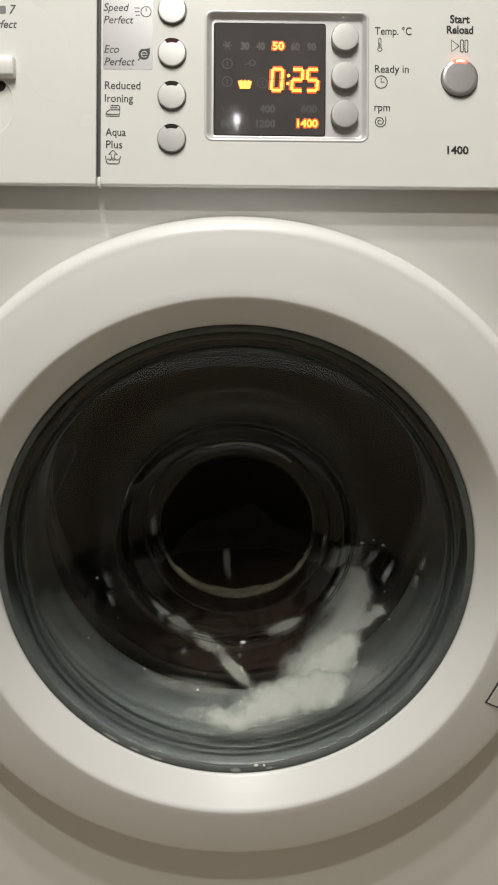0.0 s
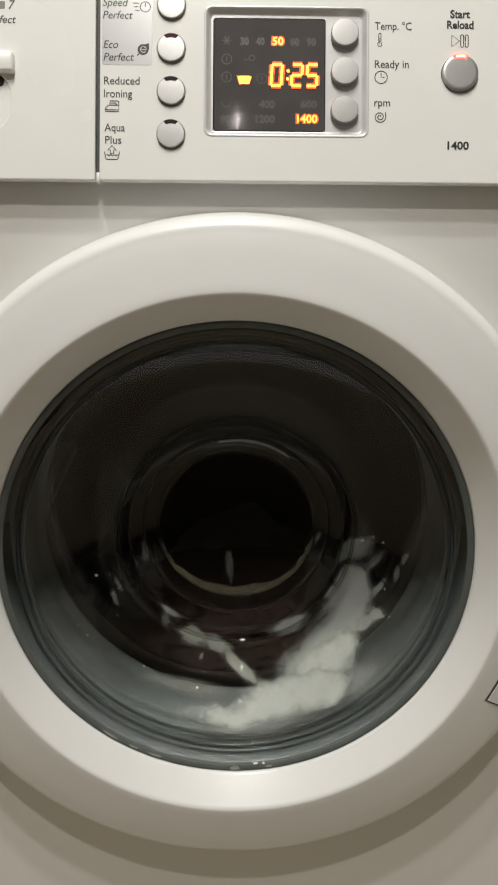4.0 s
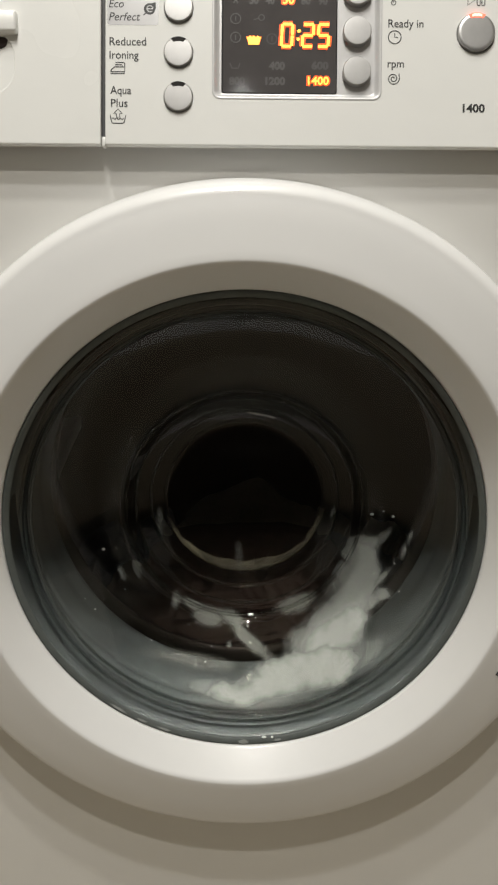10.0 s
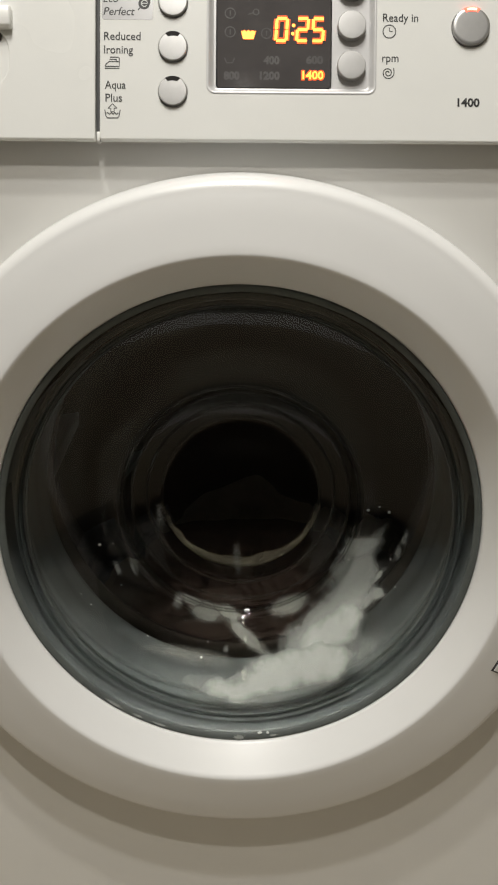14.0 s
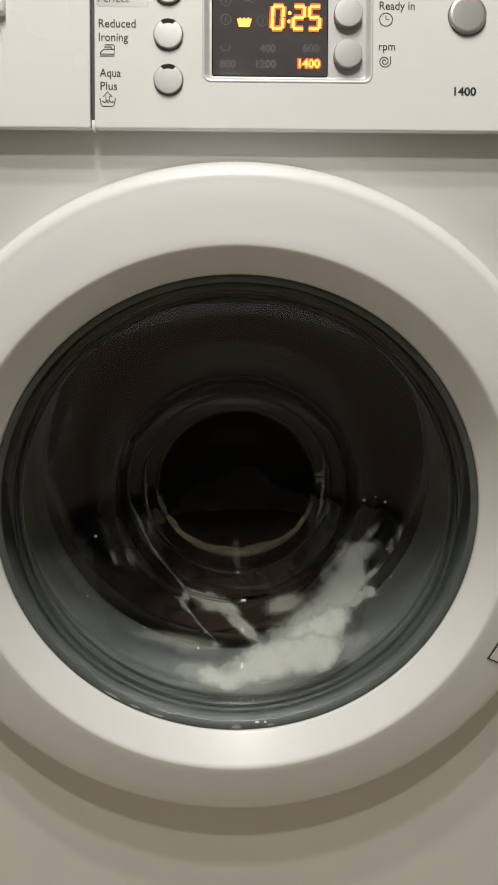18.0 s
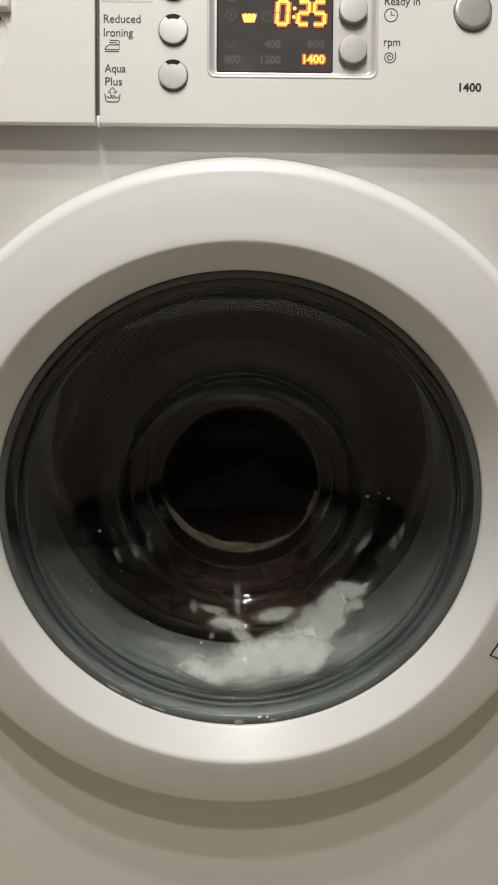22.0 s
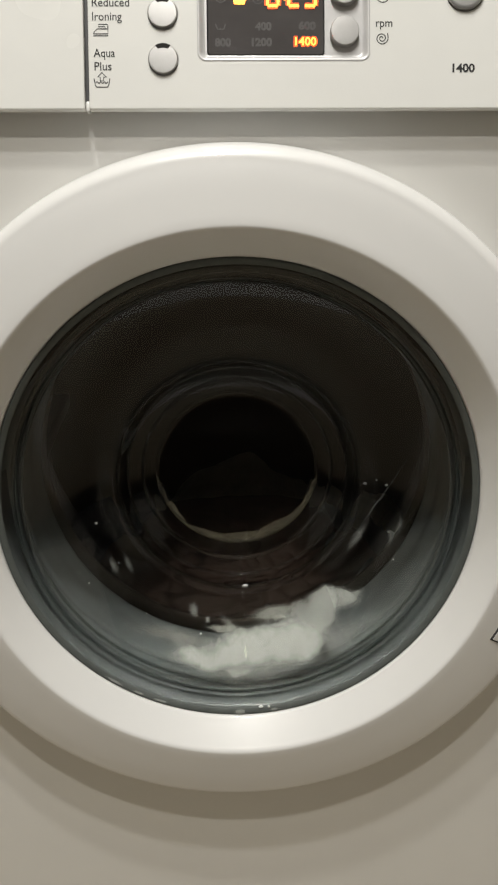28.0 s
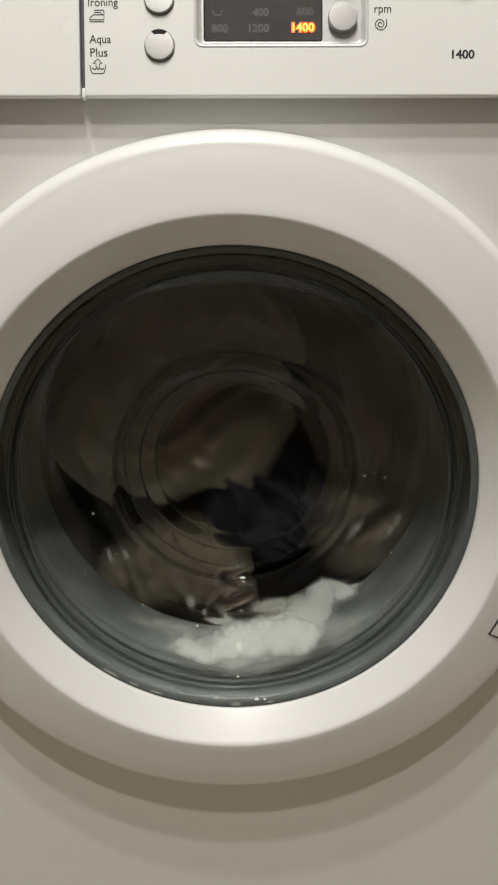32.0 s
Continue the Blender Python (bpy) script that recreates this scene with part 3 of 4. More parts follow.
def display():
    depth = -0.0034
    at = PANEL
    # silver tray: raised rim, sloping inner walls and flat floor with the button wells
    tray = plate(round_rect(*DISP, 0.0035, 5), [round_rect(WIN[0] - 0.0006, WIN[1] + 0.0006, WIN[2] - 0.0006, WIN[3] + 0.0006, 0.002, 4)], depth + 0.0006, depth - 0.003, 0.0)
    dis = part("display_unit", tray, BEZEL, machine, "silver-grey recessed display surround", at=at, sharp=12)
    x0, x1, y0, y1 = DISP
    bm = bmesh.new()
    loops = []
    for inset, h in ((-0.0009, 0.0001), (-0.0003, 0.0004), (0.0006, 0.0001), (0.0016, -0.0012), (0.0026, depth + 0.0009), (0.0034, depth + 0.0007)):
        loops.append([bm.verts.new((x, y, h)) for x, y in round_rect(x0 + inset, x1 - inset, y0 + inset, y1 - inset, 0.0044 - inset * 0.6, 6)])
    for a, b in zip(loops, loops[1:]):
        for k in range(len(a)):
            bm.faces.new((a[k], a[(k + 1) % len(a)], b[(k + 1) % len(a)], b[k]))
    bmesh.ops.recalc_face_normals(bm, faces=bm.faces)
    part("display_rim", bm, BEZEL, dis, "rounded silver rim round the display", at=at, sharp=60)
    scr = part("display_window", plate(round_rect(*WIN, 0.0018, 4), [], depth + 0.0010, depth - 0.002, 0.0003), SCREEN, dis, "smoked dark grey display window", at=at, sharp=12)
    z = depth + 0.00105
    ghosts = (("30", 0.0010, 0.0064, 0.0862), ("40", 0.0106, 0.0160, 0.0862), ("60", 0.0318, 0.0374, 0.0862), ("90", 0.0420, 0.0476, 0.0862),
              ("400", 0.0128, 0.0224, 0.0476), ("600", 0.0382, 0.0484, 0.0479), ("800", -0.0110, -0.0014, 0.0384), ("1200", 0.0106, 0.0226, 0.0385))
    for w, a, b, base in ghosts:
        mesh_part("unlit_figure", letters(w, a, b, base, 0.0062, 0.0, z, 0.00034), GHOST, dis, "faint unlit figure " + w, at=at)
    for w, a, b, base in (("50", 0.0208, 0.0276, 0.0864), ("1400", 0.0362, 0.0486, 0.0388)):
        fig = mesh_part("lit_figure", letters(w, a, b, base, 0.0066, 0.0, z + 0.0001, 0.00010), AMBER, dis, "glowing amber figure " + w, at=at)
        mesh_part("light_spread", letters(w, a - 0.0009, b + 0.0009, base - 0.0001, 0.0068, 0.0, z + 0.00005, 0.00075), GLOWPAINT, fig, "wider dim red strokes painted as the figure's glow", at=at)
    for ch, x in (("0", 0.0200), ("2", 0.0325), ("5", 0.0418)):
        fig = part("lit_figure", figure(ch, x, 0.0612, 0.0062, 0.0130, 0.06, 0.0016), AMBER, dis, "glowing amber figure " + ch, at=at @ pose(0, 0, z + 0.0002))
        part("light_spread", figure(ch, x, 0.0612, 0.0062, 0.0130, 0.06, 0.0036), GLOWPAINT, fig, "wider dim red strokes painted as the figure's glow", at=at @ pose(0, 0, z + 0.0001))
    for cx, cy in ((0.0302, 0.0654), (0.0306, 0.0703)):
        part("time_dot", fill([circle(cx, cy, 0.0010, 10)], z + 0.0002), AMBER, dis, at=at)
    x, y = 0.0037, 0.0650
    part("lit_basin", fill([[(x - 0.0030, y - 0.0030), (x + 0.0030, y - 0.0030), (x + 0.0044, y + 0.0020), (x + 0.0034, y + 0.0012), (x + 0.0024, y + 0.0024), (x + 0.0012, y + 0.0012),
                             (x, y + 0.0024), (x - 0.0012, y + 0.0012), (x - 0.0024, y + 0.0024), (x - 0.0034, y + 0.0012), (x - 0.0044, y + 0.0020)]], z + 0.0002), AMBER, dis, "glowing amber wash symbol", at=at)
    for cx, cy in ((-0.0072, 0.0772), (-0.0072, 0.0662), (0.0145, 0.0655)):
        part("unlit_symbol", strokes([arc(cx, cy, 0.0030, 0, 360, 20), [(cx, cy - 0.0016), (cx, cy + 0.0016)]], 0.0007, z), GHOST, dis, "faint unlit round symbol", at=at)
    part("unlit_key", strokes([[(0.0035, 0.0766), (0.0065, 0.0776)], arc(0.0082, 0.0780, 0.0017, 0, 360, 12)], 0.0007, z), GHOST, dis, "faint unlit key symbol", at=at)
    part("unlit_snow", strokes([[(-0.0100, 0.0886), (-0.0044, 0.0886)], [(-0.0086, 0.0862), (-0.0058, 0.0910)], [(-0.0086, 0.0910), (-0.0058, 0.0862)]], 0.0009, z), GHOST, dis, "faint unlit cold-wash symbol", at=at)
    part("unlit_rinse", strokes([[(-0.0105, 0.0510), (-0.0092, 0.0480), (-0.0056, 0.0480), (-0.0045, 0.0510)]], 0.0008, z), GHOST, dis, "faint unlit rinse symbol", at=at)


def drawer():
    hole = round_rect(-0.262, -0.1385, 0.030, 0.0682, 0.016, 6)
    dr = part("detergent_drawer", plate(round_rect(-HALF, -0.0871, 0.0014, 0.142, 0.0012, 3), [hole], 0.0, -0.0042, 0.0007), PLASTIC, machine,
              "white plastic detergent drawer front", at=PANEL, sharp=12)
    # scooped hollow under the grip
    bm = bmesh.new()
    grid = []
    x0, x1, y0, y1 = -0.2625, -0.138, 0.0295, 0.0685
    for j in range(13):
        row = []
        for i in range(25):
            a, b = i / 24, j / 12
            side = min(1.0, min(a, 1 - a) / 0.28)
            deep = side * side * (3 - 2 * side) * b ** 2.2
            row.append(bm.verts.new((x0 + (x1 - x0) * a, y0 + (y1 - y0) * b, -0.0008 - 0.022 * deep)))
        grid.append(row)
    for j in range(12):
        for i in range(24):
            bm.faces.new((grid[j][i], grid[j][i + 1], grid[j + 1][i + 1], grid[j + 1][i]))
    part("grip_hollow", bm, PLASTIC, dr, "scooped white hollow under the grip", at=PANEL)
    part("drawer_grip", box(bmesh.new(), -0.266, -0.1361, 0.0652, 0.0778, -0.010, 0.0052, bevel=0.0016, seg=3), PLASTIC, dr, "protruding white drawer grip", at=PANEL)
    # solid dark slab stands for the shaded cavity under the grip
    part("grip_shade_slab", box(bmesh.new(), -0.260, -0.1380, 0.0585, 0.0651, -0.020, -0.0016, bevel=0.0012), GRIPSHADE, dr, "dark slab painted as the shade under the drawer grip", at=PANEL)
    part("printed_bar", fill([round_rect(-0.172, -0.1424, 0.1050, 0.1098, 0.0008, 2)]), PALEINK, dr, "grey bar of printed lettering", at=PANEL)
    mesh_part("printed_word", letters("7", -0.1402, -0.1362, 0.1049, 0.0080, 0.22, weight=0.00004), GREYINK, dr, "printed figure 7", at=PANEL)
    mesh_part("printed_word", letters("Perfect", -0.1545, -0.1356, 0.0964, 0.0068, 0.22, weight=0.00004), GREYINK, dr, "printed word Perfect", at=PANEL)


fascia()
buttons()
display()
drawer()


# ---- door, seal and drum ----
RG, YG, RC, YC = 0.1612, -0.0190, 0.1782, -0.0366


def ring_profile():
    return ([(RG - 0.0006, YG + 0.010), (RG - 0.0002, YG + 0.002)] + bend([(RG, YG), (0.1690, -0.0274), (0.1762, -0.0349)], 5)
            + bend([(0.1774, -0.0362), (RC + 0.0008, YC - 0.0004), (0.1815, -0.0368)], 4)
            + bend([(0.1840, -0.0364), (0.1960, -0.0338), (0.2060, -0.0315), (0.2140, -0.0293), (0.2195, -0.0274), (0.2233, -0.0232), (0.2255, -0.0172), (0.2264, -0.0105), (0.2264, -0.0015)], 6)
            + [(0.205, -0.0015), (0.175, -0.0035), (RG + 0.004, -0.005)])


def cove():
    """The hollow inner face of the bowl, steep by the rim and flattening towards the nose, from the nose outwards."""
    pts, r, y = [], 0.1490, -0.0118
    while r > 0.0880:
        pts.append((r, y))
        lean = 74 - 33 * (0.149 - r) / 0.0045 if r > 0.1445 else 41 - 19 * (0.1445 - r) / 0.0565
        step = 0.0005 if r > 0.144 else 0.002
        r -= step
        y += step * math.tan(radians(lean))
    return pts[::-1]


def door():
    dr = part("door", lathe(ring_profile(), 192, closed=True), RINGWHITE, machine, "round glossy white plastic door frame", at=AXIS)
    # glass bowl with wall thickness: flange, cone, rounded nose
    outside = ([(0.1598, -0.0100), (0.1560, -0.0060), (0.1500, -0.0030), (0.1470, 0.0000), (0.1280, 0.0175), (0.1080, 0.0355)]
               + bend([(0.0900, 0.0520), (0.0872, 0.0543), (0.0848, 0.0556)], 4) + bend([(0.0720, 0.0575), (0.0700, 0.0586), (0.0642, 0.0640), (0.0622, 0.0650)], 4) + [(0.040, 0.0656), (0.0, 0.0660)])
    inside = ([(0.0, 0.0610), (0.040, 0.0606)] + bend([(0.0560, 0.0606), (0.0582, 0.0601), (0.0600, 0.0593)], 4) + [(0.0625, 0.0580), (0.0655, 0.0564), (0.0684, 0.0548)] + bend([(0.0700, 0.0538), (0.0712, 0.0525), (0.0726, 0.0516)], 4) + bend([(0.0785, 0.0480), (0.0824, 0.0448), (0.0860, 0.0385)], 5)
              + cove() + [(0.1525, -0.0140), (0.1560, -0.0150), (0.1604, -0.0155), (0.1604, -0.0110)])
    gl = part("glass_bowl", lathe(outside + inside, 160, closed=False), GLASS, dr, "deep clear glass porthole bowl", at=AXIS)
    gl.visible_shadow = False
    # moulded ribs round the nose of the bowl
    for r, y, w in ((0.0870, 0.0372, 0.0014), (0.0808, 0.0462, 0.0008), (0.0596, 0.0590, 0.0010), (0.0704, 0.0528, 0.0008)):
        part("moulded_rib", lathe([(r + w * math.cos(a), y + w * math.sin(a)) for a in (k * math.pi / 8 for k in range(16))], 120, closed=True), RIB, gl, "faint moulded rib in the glass", at=AXIS)
    # retaining ring between frame and glass
    part("glass_retainer", lathe(bend([(0.1607, -0.0174), (0.1598, -0.0180), (0.1582, -0.0176), (0.1566, -0.0166), (0.1562, -0.0158)], 4) + [(0.1607, -0.0158)], 160, closed=True), RETAINER, dr, "thin dark ring round the glass", at=AXIS)
    # grip set into the rim, split from the ring by a dark joint
    for name, r0, r1, a0, a1, lift, m, lab in (("grip_joint", 0.1940, 0.2225, -28.75, 28.75, 0.0004, GAPDARK, "dark joint round the grip"),
                                               ("door_grip", 0.1946, 0.2222, -28.4, 28.4, 0.0011, RINGWHITE, "white door grip set into the frame")):
        face = [(r, y) for r, y in bend([(0.1840, -0.0364), (0.1960, -0.0338), (0.2060, -0.0315), (0.2140, -0.0293), (0.2185, -0.0275), (0.2230, -0.0235)], 8) if r0 <= r <= r1]
        bm = bmesh.new()
        n = 48
        rows = []
        for k in range(n + 1):
            a = radians(a0 + (a1 - a0) * k / n)
            rows.append([bm.verts.new((r * math.cos(a), y - lift, r * math.sin(a))) for r, y in face])
        for p, q in zip(rows, rows[1:]):
            for i in range(len(face) - 1):
                bm.faces.new((p[i], q[i], q[i + 1], p[i + 1]))
        r = bmesh.ops.extrude_face_region(bm, geom=bm.faces[:])
        bmesh.ops.translate(bm, verts=[v for v in r["geom"] if isinstance(v, bmesh.types.BMVert)], vec=(0, 0.003, 0))
        bmesh.ops.recalc_face_normals(bm, faces=bm.faces)
        part(name, bm, m, dr, lab, at=AXIS)
    # a hinge block where the frame meets the front
    part("door_hinge", box(bmesh.new(), -0.2345, -0.2235, -0.014, 0.0, ZD - 0.045, ZD + 0.045, bevel=0.003), RINGWHITE, dr, "white door hinge cover")


def seal():
    prof = bend([(0.1672, 0.0140), (0.1640, -0.0020), (0.1606, -0.0070), (0.1588, -0.0030), (0.1580, 0.0060), (0.1585, 0.0150), (0.1612, 0.0182), (0.1735, 0.0215), (0.1612, 0.0248), (0.1575, 0.0290), (0.1575, 0.0340), (0.1605, 0.0368),
                 (0.1720, 0.0400), (0.1605, 0.0432), (0.1575, 0.0490), (0.1548, 0.0590), (0.1540, 0.0690), (0.1515, 0.0775), (0.1500, 0.0820), (0.1510, 0.0875), (0.1570, 0.0930), (0.172, 0.102)], 5)
    ring = part("door_seal", lathe(prof, 160), RUBBER, machine, "folded grey rubber door seal, wet with suds", at=AXIS)
    # dark beads stand for the shaded grooves of the seal
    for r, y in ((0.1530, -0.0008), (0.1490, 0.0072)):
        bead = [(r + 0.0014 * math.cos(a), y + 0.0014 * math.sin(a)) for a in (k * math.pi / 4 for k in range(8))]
        part("seal_crease_shade", lathe(bead, 140, closed=True), CREASE, ring, "dark bead painted as the shade in a fold of the rubber seal", at=AXIS)
    part("tub_front", lathe([(0.168, 0.1045), (0.262, 0.112), (0.262, 0.46), (0.0, 0.46)], 96), PADDLE, machine, "grey plastic outer tub", at=AXIS)


def drum():
    prof = bend([(0.2360, 0.1380), (0.2050, 0.1270), (0.1740, 0.1190), (0.1600, 0.1180), (0.1530, 0.1205), (0.1520, 0.1240), (0.1560, 0.1270)], 5)
    shell = lathe(prof[::-1] + [(0.2370, 0.1500), (0.2360, 0.36), (0.225, 0.40), (0.16, 0.405), (0.06, 0.40), (0.0, 0.398)], 120)
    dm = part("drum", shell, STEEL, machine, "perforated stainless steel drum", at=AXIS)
    for k in range(3):
        bm = bmesh.new()
        box(bm, -0.022, 0.022, 0.16, 0.385, 0.172, 0.2345, bevel=0.009, seg=3)
        for v in bm.verts:
            if v.co.z < 0.20:
                v.co.x *= 0.45
        part("paddle", bm, PADDLE, dm, "grey plastic lifting paddle", at=AXIS @ pose(0, 0, 0, 0, 120 * k + 20, 0))
    # rows of holes, one dark disc for each perforation near the mouth
    bm = bmesh.new()
    for j in range(12):
        for i in range(60):
            a = 2 * math.pi * (i + 0.5 * (j % 2)) / 60
            c = Vector((0.2350 * math.cos(a), 0.165 + 0.017 * j, 0.2350 * math.sin(a)))
            t = Vector((-math.sin(a), 0, math.cos(a)))
            bm.faces.new([bm.verts.new(c + 0.0022 * (math.cos(q) * t + math.sin(q) * Vector((0, 1, 0)))) for q in (0, 1.05, 2.1, 3.14, 4.19, 5.24)])
    tagged(part("perforations", bm, GAPDARK, dm, "rows of small round holes", at=AXIS), kind="stuff")
    return dm


door()
seal()
DRUM = drum()


# ---- suds on the glass ----
def bowl_point(theta, r):
    """A point on the outer face of the glass bowl (degrees, millimetres), with the axes there."""
    r /= 1000
    if r > 0.080:
        y, tilt = 0.0000 + (0.1470 - r) * 0.925, radians(47)
    else:
        y, tilt = 0.0640 - 0.002 * (r / 0.08) ** 2, radians(88)
    a = radians(theta)
    rad = Vector((math.cos(a), 0, math.sin(a)))
    nrm = (rad * math.cos(tilt) + Vector((0, 1, 0)) * math.sin(tilt)).normalized()
    return Vector((0, 0, ZD)) + rad * r + Vector((0, y, 0)), nrm


def on_bowl(theta, r, rot, lift):
    """Pose of a clump lying on the bowl: z along the surface, leaning by rot degrees as seen from outside."""
    p, n = bowl_point(theta, r)
    side = Vector((math.cos(radians(rot)), 0, math.sin(radians(rot))))
    x = (side - n * side.dot(n)).normalized()
    y = n.cross(x)
    m = Matrix((x, y, n)).transposed().to_4x4()
    m.translation = p + n * lift
    return m


def clump_mesh(w, h, seed, thick):
    """A flat lens of suds with a ragged outline, w by h millimetres; "edge" grows from its middle to its outline."""
    bm = bmesh.new()
    fade = bm.verts.layers.float.new("edge")
    rings, n = 12, 56
    flat = min(w, h) < 0.45 * max(w, h)
    faces = []
    for side in (0, 1):
        top = [bm.verts.new((0, 0, thick * side))]
        loops = [top]
        for k in range(1, 6 if side else rings + 1):
            f = k / rings
            loop = []
            for i in range(n):
                a = 2 * math.pi * i / n
                d = Vector((math.cos(a), math.sin(a), 0))
                out = 1 + 0.30 * noise.noise(d * 1.3 + Vector((seed * 7.1, 0, 0))) + (0.10 if flat else 0.16) * noise.noise(d * 2.6 + Vector((0, seed * 3.3, 0))) + 0.04 * noise.noise(d * 8 + Vector((0, 0, seed)))
                v = bm.verts.new((d.x * f * out * w / 2000, d.y * f * out * h / 2000, thick * side * (1 - f * f)))
                v[fade] = f
                loop.append(v)
            loops.append(loop)
        for i in range(n):
            faces.append((top[0], loops[1][i], loops[1][(i + 1) % n]))
        for p, q in zip(loops[1:], loops[2:]):
            for i in range(n):
                faces.append((p[i], q[i], q[(i + 1) % n], p[(i + 1) % n]))
    for f in faces:
        bm.faces.new(f)
    bmesh.ops.recalc_face_normals(bm, faces=bm.faces)
    return bm


def hug(bm, m):
    """Bend a flat clump, lying in the pose m, onto the cone of the bowl; its thickness stays across the surface."""
    back = m.inverted()
    ea, en = Vector((-0.734, 0.679)), Vector((0.679, 0.734))
    for v in bm.verts:
        p = m @ Vector((v.co.x, v.co.y, 0)) - Vector((0, 0, ZD))
        ang, rho = math.atan2(p.z, p.x), math.hypot(p.x, p.z)
        q = Vector((rho, p.y)) - Vector((0.147, 0.0))
        foot = Vector((0.147, 0.0)) + ea * min(0.092, q.dot(ea)) + en * (v.co.z + 0.0022)
        v.co = back @ (Vector((foot.x * math.cos(ang), foot.y, foot.x * math.sin(ang))) + Vector((0, 0, ZD)))
    return bm


suds = root("soap_foam", pose(0, 0.03, ZD - 0.12), "white soap foam clinging to the wet porthole glass", "foam")
FOAMS = []


def clump(w, h, rot, first, kind="dense"):
    name, material, thick = {"dense": ("foam_clump", FOAM, 0.0006), "mid": ("foam_tuft", MIDFOAM, 0.0006), "film": ("foam_film", THINFOAM, 0.0008),
                             "drip": ("foam_drip", DRIPFOAM, 0.0012), "halo": ("foam_haze", HALOFOAM, 0.0004), "wisp": ("foam_wisp", WISPFOAM, 0.0006)}[kind]
    i = len(FOAMS)
    lift = {"dense": 0.0009, "mid": 0.0014, "halo": 0.0004}.get(kind, 0.0020) + 0.00005 * (i * 5 % 9)
    m = on_bowl(first[0], first[1], rot, lift)
    bm = clump_mesh(w * 1.12, h * 1.12, i + 1, thick)
    if first[1] > 88:
        hug(bm, m)
        bmesh.ops.translate(bm, verts=bm.verts, vec=(0, 0, lift * 0.5))
    FOAMS.append((part(name, bm, material, suds, at=m), rot, lift))


clump(40.9, 19.5, 22, (-15, 87), "mid")
clump(6.3, 21.9, -22, (-13, 114), "mid")
clump(37.0, 14.8, 12, (-65, 90), "wisp")
clump(56.0, 12.5, -55, (-91, 107), "wisp")
clump(33.3, 10.2, -35, (-105, 95), "wisp")
clump(29.7, 13.8, -30, (-119, 91), "wisp")
clump(26.7, 7.5, -42, (-132, 90), "wisp")
clump(84.3, 14.9, -9, (-105, 120), "film")
clump(7.0, 27.9, 4, (-103, 32), "drip")
clump(6.0, 21.4, 4, (-180, 65), "drip")
clump(5.2, 16.9, 22, (-152, 106), "drip")
clump(4.6, 16.8, 24, (-160, 103), "drip")
clump(3.7, 14.0, -18, (-11, 70), "drip")
clump(5.2, 12.9, -12, (-11, 131), "drip")
clump(4.6, 13.9, -15, (-5, 133), "drip")
clump(6.8, 24.3, -32, (-10, 102), "drip")
clump(4.6, 6.2, 0, (-113, 102), "drip")
clump(7.7, 13.6, 15, (-130, 92), "drip")
clump(124.0, 30.0, 8, (-80, 138), "halo")
clump(70.0, 28.0, -12, (-100, 134), "halo")
clump(72.0, 32.0, 40, (-50, 136), "halo")

def foam_mass(name, material, lift, first, blobs):
    """One continuous bank of suds, hugging the bowl: many overlapping lobes (degrees, radius, width, height, lean) run together."""
    t0, r0 = first
    step, lobes = 1.3, []
    for a, r, w, h, rot in blobs:
        lobes.append((radians(a - t0) * 128, 1.36 * (r - r0), w * 0.56, h * 0.56, -radians(rot - a - 90)))
    us, vs = [l[0] for l in lobes], [l[1] for l in lobes]
    nu, nv = int((max(us) - min(us) + 90) / step), int((max(vs) - min(vs) + 90) / step)
    m = on_bowl(t0, r0, t0 + 90, lift)
    back = m.inverted()
    bm = bmesh.new()
    fade = bm.verts.layers.float.new("edge")
    grid = {}
    for side in (0, 1):
        for j in range(nv):
            for i in range(nu):
                u, v = min(us) - 45 + i * step, min(vs) - 45 + j * step
                wob = noise.noise_vector(Vector((u * 0.05, v * 0.05, len(blobs)))) * 5 + noise.noise_vector(Vector((u * 0.16, v * 0.16, 3))) * 2
                total = mid = 0.0
                for cu, cv, w, h, q in lobes:
                    du, dv = u + wob.x - cu, v + wob.y - cv
                    f = math.hypot((du * math.cos(q) + dv * math.sin(q)) / w, (dv * math.cos(q) - du * math.sin(q)) / h)
                    e = math.exp(-f / 0.10)
                    total, mid = total + e, mid + e * cv
                if total < 1e-6:
                    continue
                f = max(0.0, -0.10 * math.log(total))
                if f > (0.6 if side else 1.1):
                    continue
                low = max(-1.0, min(1.0, (v - mid / total) / 12))
                ang, rho = radians(t0) + u / 128, (r0 + v / 1.36) / 1000
                if rho > 0.1490 or rho < 0.088:
                    continue
                f = max(f, 1.1 - (rho - 0.088) / 0.008)
                deep = side * (0.0003 + 0.0008 * max(0.0, 1 - f * f))
                p = Vector((math.cos(ang) * (rho + 0.679 * deep), (0.147 - rho) * 0.925 + 0.734 * deep, ZD + math.sin(ang) * (rho + 0.679 * deep)))
                n = Vector((math.cos(ang) * 0.679, 0.734, math.sin(ang) * 0.679))
                vert = bm.verts.new(back @ (p + n * lift))
                vert[fade] = f ** (1 - 0.5 * low if low > 0 else 1 - 0.8 * low)
                grid[side, i, j] = vert
    for (side, i, j), a in list(grid.items()):
        quad = [grid.get((side, i + x, j + y)) for x, y in ((0, 0), (1, 0), (1, 1), (0, 1))]
        if all(quad):
            bm.faces.new(quad)
    for v in [v for v in bm.verts if not v.link_faces]:
        bm.verts.remove(v)
    bmesh.ops.recalc_face_normals(bm, faces=bm.faces)
    FOAMS.append((part(name, bm, material, suds, at=m), t0 + 90, lift))


